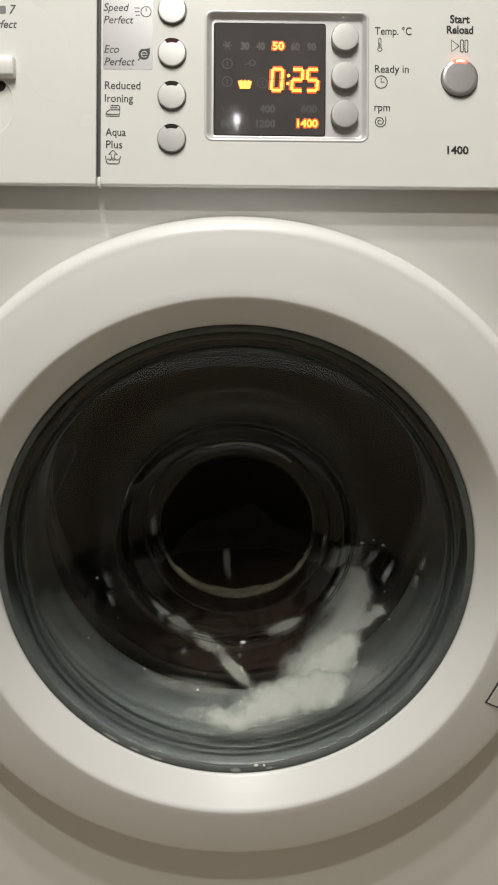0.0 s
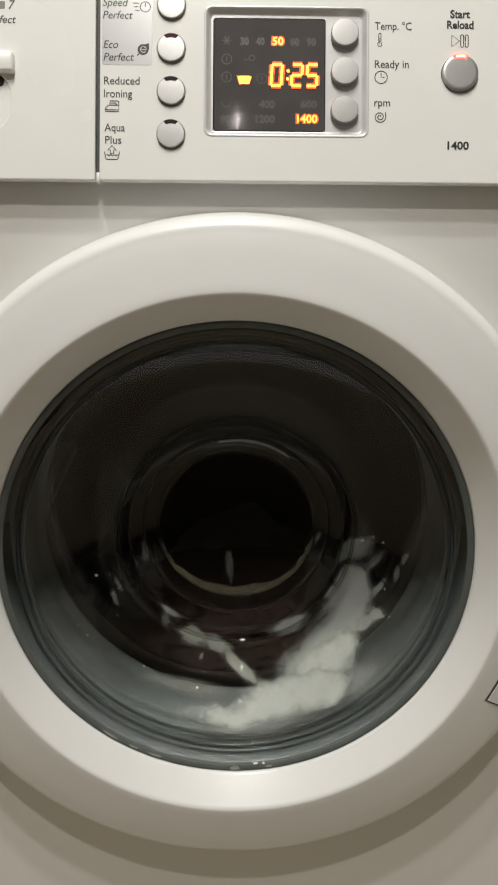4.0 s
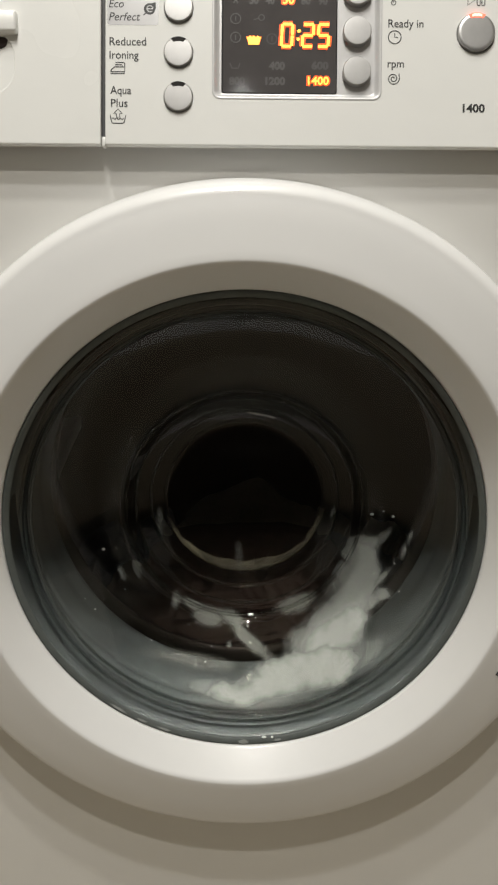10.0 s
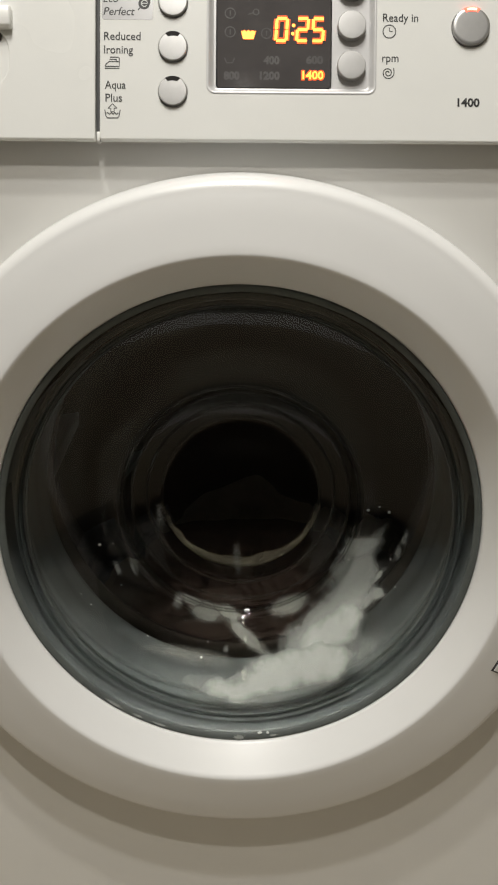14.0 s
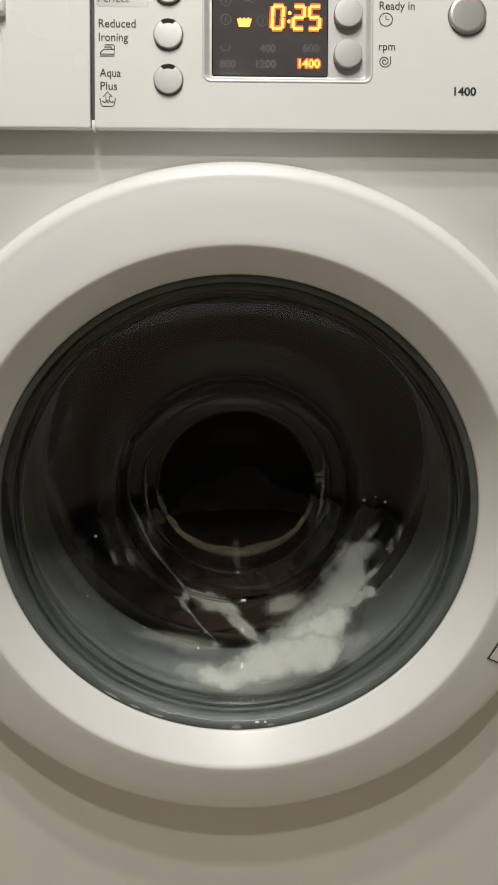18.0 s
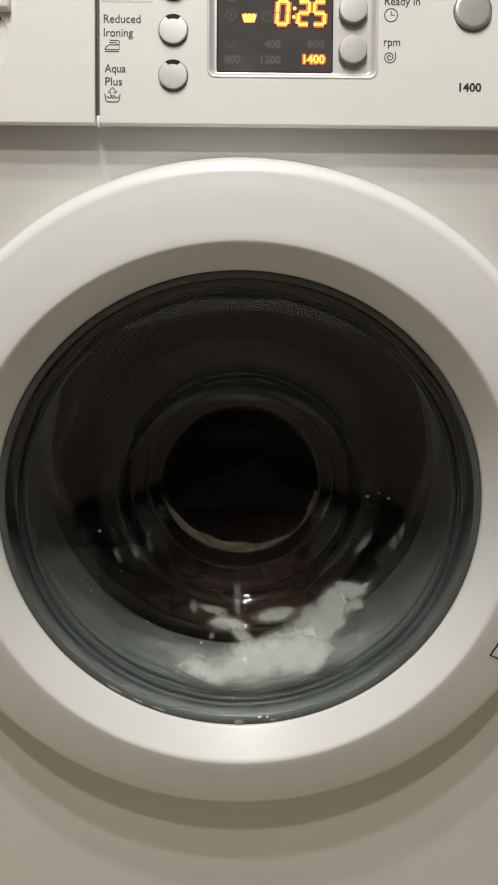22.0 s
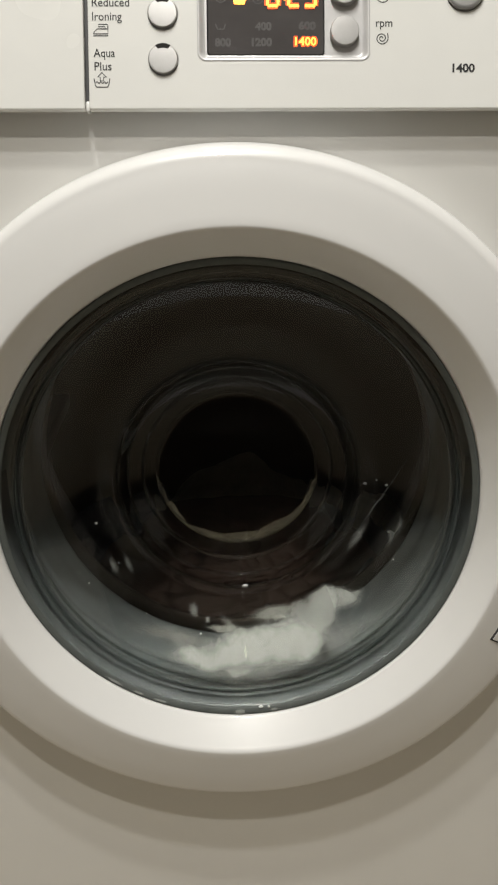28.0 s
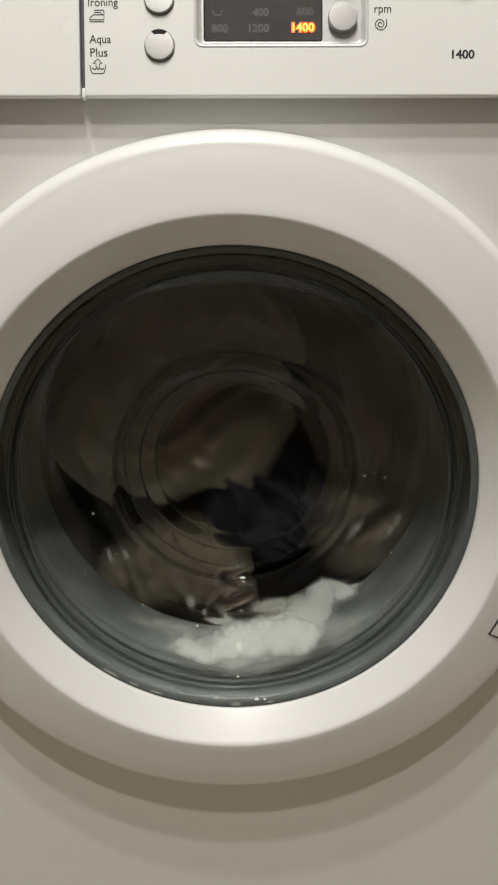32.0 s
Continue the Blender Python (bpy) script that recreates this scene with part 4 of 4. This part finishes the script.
foam_mass("foam_bank", FOAM, 0.0009, (-77, 128), ((-93, 133, 52, 22, 5), (-85, 130, 52, 30, 10), (-77, 127, 62, 40, 12), (-66, 128, 60, 40, 22), (-58, 131, 46, 34, 32), (-71, 119, 34, 22, 20)))
foam_mass("foam_bank", FOAM, 0.0011, (-52, 120), ((-58, 123, 50, 38, 30), (-52, 122, 54, 42, 38), (-46, 119, 36, 30, 50)))
foam_mass("foam_arm", MIDFOAM, 0.0015, (-52, 113), ((-62, 117, 50, 38, 25), (-52, 113, 54, 46, 45), (-42, 109, 50, 42, 60), (-33, 105, 44, 44, -20), (-25, 103, 38, 42, -10), (-21, 96, 36, 24, 22)))
foam_mass("foam_tuft", MIDFOAM, 0.0018, (-30, 116), ((-34, 115, 34, 16, 30), (-27, 118, 20, 16, 20)))

# dried suds along the lower edge of the glass
for a, w, h in ((-124, 14, 2.2), (-117, 9, 1.8), (-111, 12, 1.6), (-90, 9, 4.0), (-81, 7, 2.0)):
    q = radians(a)
    m = pose(0.1580 * math.cos(q), -0.0184, ZD + 0.1580 * math.sin(q), 90, 0, 0) @ pose(0, 0, 0, 0, 0, a + 90)
    part("foam_residue", clump_mesh(w * 1.4, h * 1.5, a, 0.0010), MIDFOAM, suds, "dried suds on the lower edge of the glass", at=m)


# ---- water running down behind the glass ----
def strand_mesh(length, width, seed, bow=0.0):
    """A thin wavering string of water, bowed sideways, hanging from its upper end along -z."""
    bm = bmesh.new()
    rings = []
    n = 60
    for i in range(n + 1):
        t = i / n
        cx = 4 * bow * t * (1 - t) + 0.0020 * noise.noise(Vector((t * 5, seed, 0))) + 0.0006 * noise.noise(Vector((t * 17, seed, 3)))
        cy = 0.002 * noise.noise(Vector((t * 4, 0, seed)))
        w = width * (0.35 + 0.9 * abs(noise.noise(Vector((t * 9, seed, 7))))) * min(1, 6 * t + 0.15, 6 * (1 - t) + 0.15)
        rings.append([bm.verts.new((cx + w * math.cos(a), cy + 0.6 * w * math.sin(a), -t * length)) for a in (k * math.pi / 4 for k in range(8))])
    for a, b in zip(rings, rings[1:]):
        for k in range(8):
            bm.faces.new((a[k], a[(k + 1) % 8], b[(k + 1) % 8], b[k]))
    for r in (rings[0], rings[-1]):
        bm.faces.new(r)
    bmesh.ops.recalc_face_normals(bm, faces=bm.faces)
    return bm


SPECK = mat("suds_speck", (0.72, 0.75, 0.74), 0.4)
WATER = mat("soapy_water", (0.62, 0.66, 0.66), 0.15, grain=0.25, scale=300)
WATER.node_tree.nodes["Principled BSDF"].inputs["Alpha"].default_value = 0.34
inflow = root("water_trickle", pose(-0.05, 0.07, ZD - 0.10), "thin strings of soapy water trickling behind the porthole glass", "water")
STRANDS = [(part("water_string", strand_mesh(length, width, k + 1, bow), WATER, inflow, at=pose(x, y, ZD + z, 0, lean, 0)), x, y, z, lean)
           for k, (x, y, z, lean, length, width, bow) in enumerate(((-0.090, 0.074, -0.015, -31, 0.138, 0.0024, -0.006), (-0.098, 0.076, -0.022, -33, 0.130, 0.0012, -0.003), (-0.108, 0.074, -0.030, -36, 0.110, 0.0014, -0.002),
                                                                   (0.066, 0.078, 0.020, 2, 0.050, 0.0020, 0.001), (0.136, 0.078, 0.012, 34, 0.062, 0.0009, 0.002), (-0.074, 0.078, 0.022, -2, 0.050, 0.0034, 0.002)))]

# pale see-through colour paints the ceiling's reflection in the bowl's nose
SICKLE = mat("pale_reflection_paint", (0.66, 0.59, 0.43), 0.25, grain=0.35, scale=260)
SICKLE.node_tree.nodes["Principled BSDF"].inputs["Alpha"].default_value = 0.21


def crescent(a0, a1, deep, wob):
    """A pale sickle, painted as a reflection, along the lower edge of the bowl's nose, from a0 to a1 degrees, deep at
    its middle.
    """
    bm = bmesh.new()
    n, rows = 48, []
    for k in range(n + 1):
        t = k / n
        a = radians(a0 + (a1 - a0) * t)
        d = deep * max(0.04, math.sin(math.pi * t)) ** 0.7 * (1 + wob * noise.noise(Vector((t * 7, deep * 900, 0))))
        rows.append([bm.verts.new((r * math.cos(a), y, r * math.sin(a))) for r, y in ((0.0632, 0.0666), (0.0632 - d * 0.5, 0.0672), (0.0632 - d, 0.0668), (0.0632 - d * 0.5, 0.0664))])
    for p, q in zip(rows, rows[1:]):
        for i in range(4):
            bm.faces.new((p[i], p[(i + 1) % 4], q[(i + 1) % 4], q[i]))
    bmesh.ops.recalc_face_normals(bm, faces=bm.faces)
    return bm


SICKLES = [part("reflection_sickle", crescent(-150, -32, 0.0085, 0.25), SICKLE, inflow, "pale sickle painted as a ceiling reflection in the bowl", at=AXIS),
         part("reflection_sickle", crescent(-166, -118, 0.0050, 0.6), SICKLE, inflow, "pale sickle painted as a ceiling reflection in the bowl", at=AXIS),
         part("reflection_sickle", crescent(-50, -14, 0.0042, 0.6), SICKLE, inflow, "pale sickle painted as a ceiling reflection in the bowl", at=AXIS)]
# white beads paint the lamp glints on the nose and lower glass edge
GLINT = mat("glint_bead", (0.80, 0.82, 0.81), 0.08, coat=1.0)
for a, r, y, w in ((-86.5, 0.0858, 0.0360, 0.0021), (-84.5, 0.1560, -0.0168, 0.0018), (-82.4, 0.1565, -0.0168, 0.0010)):
    bm = bmesh.new()
    bmesh.ops.create_uvsphere(bm, u_segments=16, v_segments=10, radius=1)
    bmesh.ops.transform(bm, matrix=Matrix.Diagonal((w, 0.0009, 0.0010, 1)), verts=bm.verts)
    q = radians(a)
    part("glint_bead", bm, GLINT, inflow, "small white bead painted as a lamp glint", at=pose(r * math.cos(q), y, ZD + r * math.sin(q), 0, -(a + 90), 0))

DROPS = bmesh.new()
rng = random.Random(5)
for k in range(30):
    th, rr = (rng.uniform(-165, -100), rng.uniform(88, 134)) if k < 22 else (rng.uniform(-30, 0), rng.uniform(95, 138))
    p, n = bowl_point(th, rr)
    size = 0.00022 + 0.0011 * rng.random() ** 3
    bmesh.ops.create_icosphere(DROPS, subdivisions=1, radius=size, matrix=Matrix.Translation(p + n * size * 0.4))
tagged(part("foam_specks", DROPS, SPECK, suds, "tiny white specks of suds on the glass"), kind="stuff")


# ---- laundry in the drum ----
def bunched(sx, sy, sz, seed, folds=5.0):
    """A bunched wet cloth: a hollowed, folded front and a plainer back, with trailing corners round its outline."""
    rng = random.Random(seed * 17)
    off = Vector((seed * 5.3, seed * 2.7, seed * 9.1))
    corners = [(rng.uniform(0, 2 * math.pi), rng.uniform(0.06, 0.26), rng.uniform(0.20, 0.36)) for _ in range(5)]
    lean, gather = rng.uniform(-0.6, 0.6), Vector((rng.uniform(-1.3, -0.7), rng.uniform(-0.6, 0.6)))
    bm = bmesh.new()
    n, rings = 120, 34

    def outline(a):
        r = 0.86 + 0.16 * noise.noise(Vector((math.cos(a) * 1.4, math.sin(a) * 1.4, seed * 3.1)))
        for c, up, wide in corners:
            d = (a - c + math.pi) % (2 * math.pi) - math.pi
            r += up * math.exp(-(d / wide) ** 2)
        return r + 0.03 * noise.noise(Vector((math.cos(a) * 7, math.sin(a) * 7, seed)))

    edge = [outline(2 * math.pi * i / n) for i in range(n)]

    def depth(u, v, f, side):
        w = noise.noise_vector(Vector((u * 1.3, v * 1.3, 0)) + off) * 0.45
        x, z = u + w.x, v + w.y
        fan = math.atan2(z - gather.y, x - gather.x)
        long_fold = 0.5 + 0.5 * math.sin(fan * folds * 2.6 + 2.2 * noise.noise(Vector((x * 1.1, z * 1.1, 4)) + off))
        cross = abs(noise.noise(Vector((x * folds * 0.5 + z * lean, z * folds * 0.28, 2)) + off))
        fine = noise.noise(Vector((x * 9, z * 6, 8)) + off) + 0.8 * (1 - min(1.0, 3 * abs(noise.noise(Vector((x * 5 - z * 2, z * 3.5, 9)) + off))))
        body = 1 - f ** 2.6
        relief = 0.55 * long_fold ** 0.8 + 0.42 * (1 - min(1.0, cross * 3.2)) + 0.16 * fine
        return (0.16 + body * (0.30 + relief)) * (1.0 if side else 0.55)

    loops = {}
    for side in (0, 1):
        for k in range(rings + 1):
            f = k / rings
            if k == rings and side:
                loops[1, k] = loops[0, k]
                continue
            row = []
            for i in range(n if k else 1):
                a = 2 * math.pi * i / n
                u, v = math.cos(a) * f * edge[i], math.sin(a) * f * edge[i]
                y = depth(u, v, f, side) if k < rings else 0.08
                curl = 0.35 * noise.noise(Vector((u * 0.9, v * 0.9, 6)) + off)
                row.append(bm.verts.new((u * sx, (curl - y if side else curl + y) * sy, v * sz)))
            loops[side, k] = row
        top = loops[side, 0][0]
        for i in range(n):
            bm.faces.new((top, loops[side, 1][i], loops[side, 1][(i + 1) % n]))
        for k in range(1, rings):
            p, q = loops[side, k], loops[side, k + 1]
            for i in range(n):
                bm.faces.new((p[i], q[i], q[(i + 1) % n], p[(i + 1) % n]))
    bmesh.ops.recalc_face_normals(bm, faces=bm.faces)
    return bm


def cloth(name, size, seed, material, label, category, folds):
    ob = part(name, bunched(*size, seed, folds), material, None)
    return tagged(ob, label, category, "laundry in the drum")


LAUNDRY = [
    cloth("bath_towel", (0.088, 0.026, 0.050), 1, BEIGE, "wet beige terry bath towel bunched in the drum", "towel", 5.5),
    cloth("hand_towel", (0.080, 0.022, 0.030), 2, OLIVE, "wet khaki-beige hand towel twisted in the drum", "towel", 4.0),
    cloth("bath_towel", (0.115, 0.026, 0.088), 3, LIFTEDTERRY, "large wet beige towel tumbling in the drum, its colour lifted for missing light", "towel", 5.0),
    cloth("cotton_shirt", (0.055, 0.026, 0.055), 4, LIFTEDCOTTON, "wet taupe cotton shirt crumpled in the drum, its colour lifted for missing light", "shirt", 6.0),
    cloth("trousers", (0.075, 0.026, 0.055), 5, NAVY, "wet navy blue trousers crumpled in the drum", "trousers", 5.0),
    cloth("cotton_shirt", (0.054, 0.026, 0.076), 6, TAUPE, "wet brownish cotton shirt crumpled in the drum", "shirt", 7.0),
    cloth("sweater", (0.150, 0.055, 0.085), 7, MAROON, "dark maroon sweater lying in the drum", "sweater", 4.0),
]


# ---- movement ----
def slide(i, *rows):
    ob, rot, lift = FOAMS[i]
    base = WORLD[suds].inverted()
    turn = 0 if ob.name.startswith("foam_drip") else 1
    first = rows[0][1]
    rows = [(t, base @ on_bowl(a, r, rot + turn * (a - first), lift)) for t, a, r in rows]
    if rows[-1][0] < 32:
        rows.append((32.0, rows[-1][1]))
    walk(ob, rows)


def tumble(ob, rest, rows):
    """Keys of a cloth: its rest, then (seconds, x, z, depth, turn) with x and z in millimetres from the drum's axis."""
    x, z, y, r = rest
    first = pose(x / 1000, y, ZD + z / 1000, 0, r, 0)
    keys = [(0.0, first), (29.1, first)]
    for t, x, z, y, r in rows:
        keys.append((t, pose(x / 1000, y, ZD + z / 1000, 8 * math.sin(t * 5), r, 0)))
    walk(ob, keys)


def motions():
    slide(0, (0, -15, 87), (2, -9, 90), (6, -13, 94), (9, -20, 93), (12, -21, 98), (18, -27, 102), (22, -44, 112), (28, -51, 117))
    slide(1, (0, -13, 114), (6, -24, 113), (12, -28, 114), (18, -31, 116), (22, -39, 117), (28, -46, 122))
    slide(2, (0, -65, 90), (6, -62, 92), (12, -66, 94), (18, -68, 99), (22, -75, 105), (28, -76, 110))
    slide(3, (0, -91, 107), (6, -88, 107), (12, -88, 106), (18, -88, 106), (22, -88, 116), (28, -88, 124))
    slide(4, (0, -105, 95), (6, -98, 96), (12, -96, 95), (18, -95, 97), (22, -92, 108), (28, -84, 120))
    slide(5, (0, -119, 91), (6, -108, 96), (12, -106, 97), (18, -102, 95), (22, -96, 108), (28, -90, 124))
    slide(6, (0, -132, 90), (3, -130, 88), (6, -118, 93), (12, -115, 94), (18, -110, 94), (22, -102, 101), (28, -96, 117))
    slide(7, (0, -105, 120), (6, -108, 122), (12, -107, 122), (18, -108, 120), (22, -110, 128), (28, -111, 126))
    slide(8, (0, -103, 32), (6, -96, 40), (12, -94, 53), (18, -90, 59), (20, -90, 68), (22, -91, 94), (23, -91, 111), (28, -89, 127))
    slide(9, (0, -180, 65), (6, -158, 80), (12, -166, 64), (18, -153, 77), (22, -145, 87), (24.5, -125, 109), (28, -107, 135))
    slide(10, (0, -152, 106), (6, -150, 104), (12, -150, 105), (18, -151, 104), (22, -150, 105), (28, -145, 112))
    slide(11, (0, -160, 103), (6, -151, 97), (12, -146, 97), (18, -146, 97), (22, -146, 96), (28, -141, 105))
    slide(12, (0, -11, 70), (6, -12, 64), (12, -11, 72), (18, -18, 76), (22, -22, 71), (28, -27, 76))
    slide(13, (0, -11, 131), (6, -13, 118), (12, -15, 119), (18, -18, 118), (22, -18, 118), (28, -21, 119))
    slide(14, (0, -5, 133), (6, -7, 120), (12, -9, 120), (18, -12, 120), (22, -13, 120), (28, -16, 121))
    slide(15, (0, -10, 102), (6, -12, 106), (12, -13, 104), (18, -17, 104), (22, -25, 102), (28, -29, 101))
    slide(16, (0, -113, 102), (6, -101, 105), (12, -95, 112), (18, -98, 118), (28, -102, 113))
    slide(17, (0, -130, 92), (6, -125, 94), (12, -122, 96), (18, -114, 98), (22, -110, 102), (28, -108, 109))
    slide(18, (0, -80, 138), (12, -81, 139), (22, -84, 139), (28, -84, 139))
    slide(19, (0, -100, 134), (12, -101, 135), (22, -103, 134), (28, -103, 134))
    slide(20, (0, -50, 136), (12, -51, 136), (22, -56, 137), (28, -58, 137))
    slide(21, (0, -76, 131), (6, -76, 132), (12, -77, 133), (18, -79, 132), (22, -84, 132), (28, -86, 131))
    slide(22, (0, -52, 120), (6, -53, 120), (12, -53, 120), (18, -59, 123), (20, -64, 125), (22, -69, 127), (28, -71, 127))
    slide(23, (0, -52, 113), (6, -53, 114), (12, -54, 115), (18, -61, 119), (20, -69, 124), (22, -77, 130), (28, -81, 132))
    slide(24, (0, -30, 116), (6, -33, 117), (12, -35, 117), (18, -39, 119), (22, -47, 119), (28, -51, 119))
    for (ob, x, y, z, lean), (t0, t1, t2, t3, back) in zip(STRANDS, ((14.8, 16.3, 19.4, 21.4, 0.26), (18.3, 18.9, 20.4, 21.6, 0.26), (18.6, 19.3, 20.6, 21.8, 0.26),
                                                                     (16.6, 17.4, 19.0, 20.6, 0.28), (21.4, 22.6, 28.2, 29.4, 0.20), (15.6, 16.6, 18.6, 20.0, 0.28))):
        way = pose(0, 0, 0, 0, lean, 0).to_3x3() @ Vector((0, 0, -1))
        stay = Vector((x, y, ZD + z))
        base = WORLD[inflow].inverted()
        keys = [(t, base @ pose(*(stay + way * d), 0, lean, 0)) for t, d in ((0.0, -back), (t0, -back), (t1, -0.004), (t2, 0.012), (t3, back), (32.0, back))]
        walk(ob, keys)
    # the pale sickles painted as reflections swing about the nose
    rest = WORLD[inflow].inverted() @ AXIS
    for ob, rows in zip(SICKLES, (((0, 0), (3, 0), (6, -2), (12, 4), (17, 8), (19, 0), (21, 0), (22, -14), (24, -16), (25.5, 0), (28, 16), (29.3, 20)),
                                ((0, 0), (6, 3), (12, 0), (17, -12), (20, 6), (22, 8), (24, 8), (27.5, 10), (28.5, -30), (29.3, -32)),
                                ((0, 0), (6, 2), (12, 4), (17, 6), (19, -4), (22, 10), (28, 8), (29.3, 8)))):
        keys = [(t, rest @ pose(0, 0, 0, 0, -a, 0)) for t, a in rows]
        # as the laundry tumbles, the painted reflection drops into the drum
        keys += [(t, rest @ pose(0, back, -down, 0, -rows[-1][1], 0)) for t, back, down in ((29.45, 0.012, 0.012), (29.7, 0.075, 0.140), (32.0, 0.075, 0.140))]
        walk(ob, keys)
    # the drum stands until it begins to turn
    drum_base = WORLD[machine].inverted() @ AXIS
    turns = [(0.0, drum_base), (29.1, drum_base)]
    for k in range(1, 30):
        turns.append((29.1 + k * 0.1, drum_base @ pose(0, 0, 0, 0, -3.0 * k * min(1, k / 4) * 8.5 / 3.0, 0)))
    walk(DRUM, turns)
    a, b, c, d, e, f, g = LAUNDRY
    tumble(a, (-40, -175, 0.30, 10), ((29.4, 100, -120, 0.24, -20), (29.6, 110, -40, 0.18, -60), (29.8, 20, 80, 0.15, -100), (30.0, -68, -16, 0.118, -82), (30.2, -40, -58, 0.113, -18),
           (30.4, -36, -60, 0.113, -14), (30.6, -4, -62, 0.113, -16), (30.8, 40, -34, 0.118, 2), (31.0, 70, 10, 0.113, 24), (31.2, 60, 14, 0.118, -30),
           (31.4, 0, 12, 0.128, -80), (31.6, -30, -54, 0.118, -130), (31.8, 20, -100, 0.123, -190), (32.0, 122, -52, 0.128, -250)))
    tumble(b, (60, -180, 0.26, 0), ((29.4, 120, -60, 0.20, -50), (29.6, 80, 10, 0.118, -82), (29.8, 80, -24, 0.118, -60), (30.0, 66, -52, 0.113, -48), (30.2, 70, -56, 0.108, -50),
           (30.4, 74, -48, 0.108, -58), (30.6, 84, -36, 0.108, -76), (30.8, 64, -2, 0.108, -20), (31.0, 30, -66, 0.103, -16), (31.2, 70, -24, 0.108, -64),
           (31.4, -58, 34, 0.128, -120), (31.6, -84, -40, 0.128, -150), (31.8, -96, -20, 0.128, -100), (32.0, -67, -115, 0.123, -20)))
    tumble(c, (10, -172, 0.36, 0), ((29.6, 110, -110, 0.26, -40), (29.8, 80, -120, 0.20, -30), (30.0, 0, -150, 0.16, 0), (30.2, -26, -130, 0.128, 8), (30.6, 14, -124, 0.128, -10),
           (30.8, 86, -70, 0.128, -50), (31.0, 104, -6, 0.104, -80), (31.2, 80, 30, 0.128, -110), (31.4, -10, 64, 0.128, -150), (31.6, -20, 88, 0.16, -185), (31.8, -60, 60, 0.128, -195), (32.0, -38, 32, 0.116, -220)))
    tumble(d, (120, -160, 0.33, 0), ((29.6, 60, -150, 0.26, -30), (30.0, 90, -106, 0.13, -40), (30.2, 106, -98, 0.128, -50), (30.6, 120, -78, 0.128, -60), (30.8, 124, 0, 0.128, -90), (31.0, 106, 66, 0.128, -120),
           (31.2, 58, 100, 0.16, -150), (31.4, -58, 58, 0.16, -200), (31.6, -92, -64, 0.128, -240), (31.8, -44, -122, 0.128, -280), (32.0, -30, -146, 0.15, -320)))
    tumble(e, (-110, -160, 0.30, 0), ((29.4, -60, -100, 0.20, -30), (29.6, -40, -40, 0.128, -70), (29.8, -60, -90, 0.128, -40), (30.0, -52, -134, 0.123, -8), (30.4, -88, -122, 0.123, -20), (30.8, 30, -146, 0.128, -60),
           (31.0, 122, -88, 0.14, -100), (31.2, 110, -14, 0.17, -140), (31.4, 28, -16, 0.128, -180), (31.6, 58, -54, 0.128, -210), (31.8, 14, -30, 0.128, -240), (32.0, 30, -58, 0.122, -285)))
    tumble(f, (-20, -180, 0.22, 0), ((29.6, 90, -130, 0.20, -20), (30.0, 40, -128, 0.130, -20), (30.4, 20, -124, 0.123, -10), (30.8, 86, -104, 0.128, -40), (31.0, 96, -92, 0.124, -80), (31.2, 124, 0, 0.128, -110),
           (31.4, 96, 72, 0.128, -140), (31.6, 124, 4, 0.128, -120), (31.8, 134, -40, 0.128, -150), (32.0, 126, 14, 0.130, -190)))
    tumble(g, (5, -150, 0.205, 0), ((29.4, 20, -140, 0.205, -15), (29.8, 120, -110, 0.20, -60), (30.2, 110, 70, 0.26, -140), (30.6, -80, 110, 0.26, -220), (31.0, -140, -40, 0.24, -300), (31.4, -20, -150, 0.22, -370), (31.8, 130, -60, 0.22, -440), (32.0, 130, 40, 0.22, -490)))


motions()
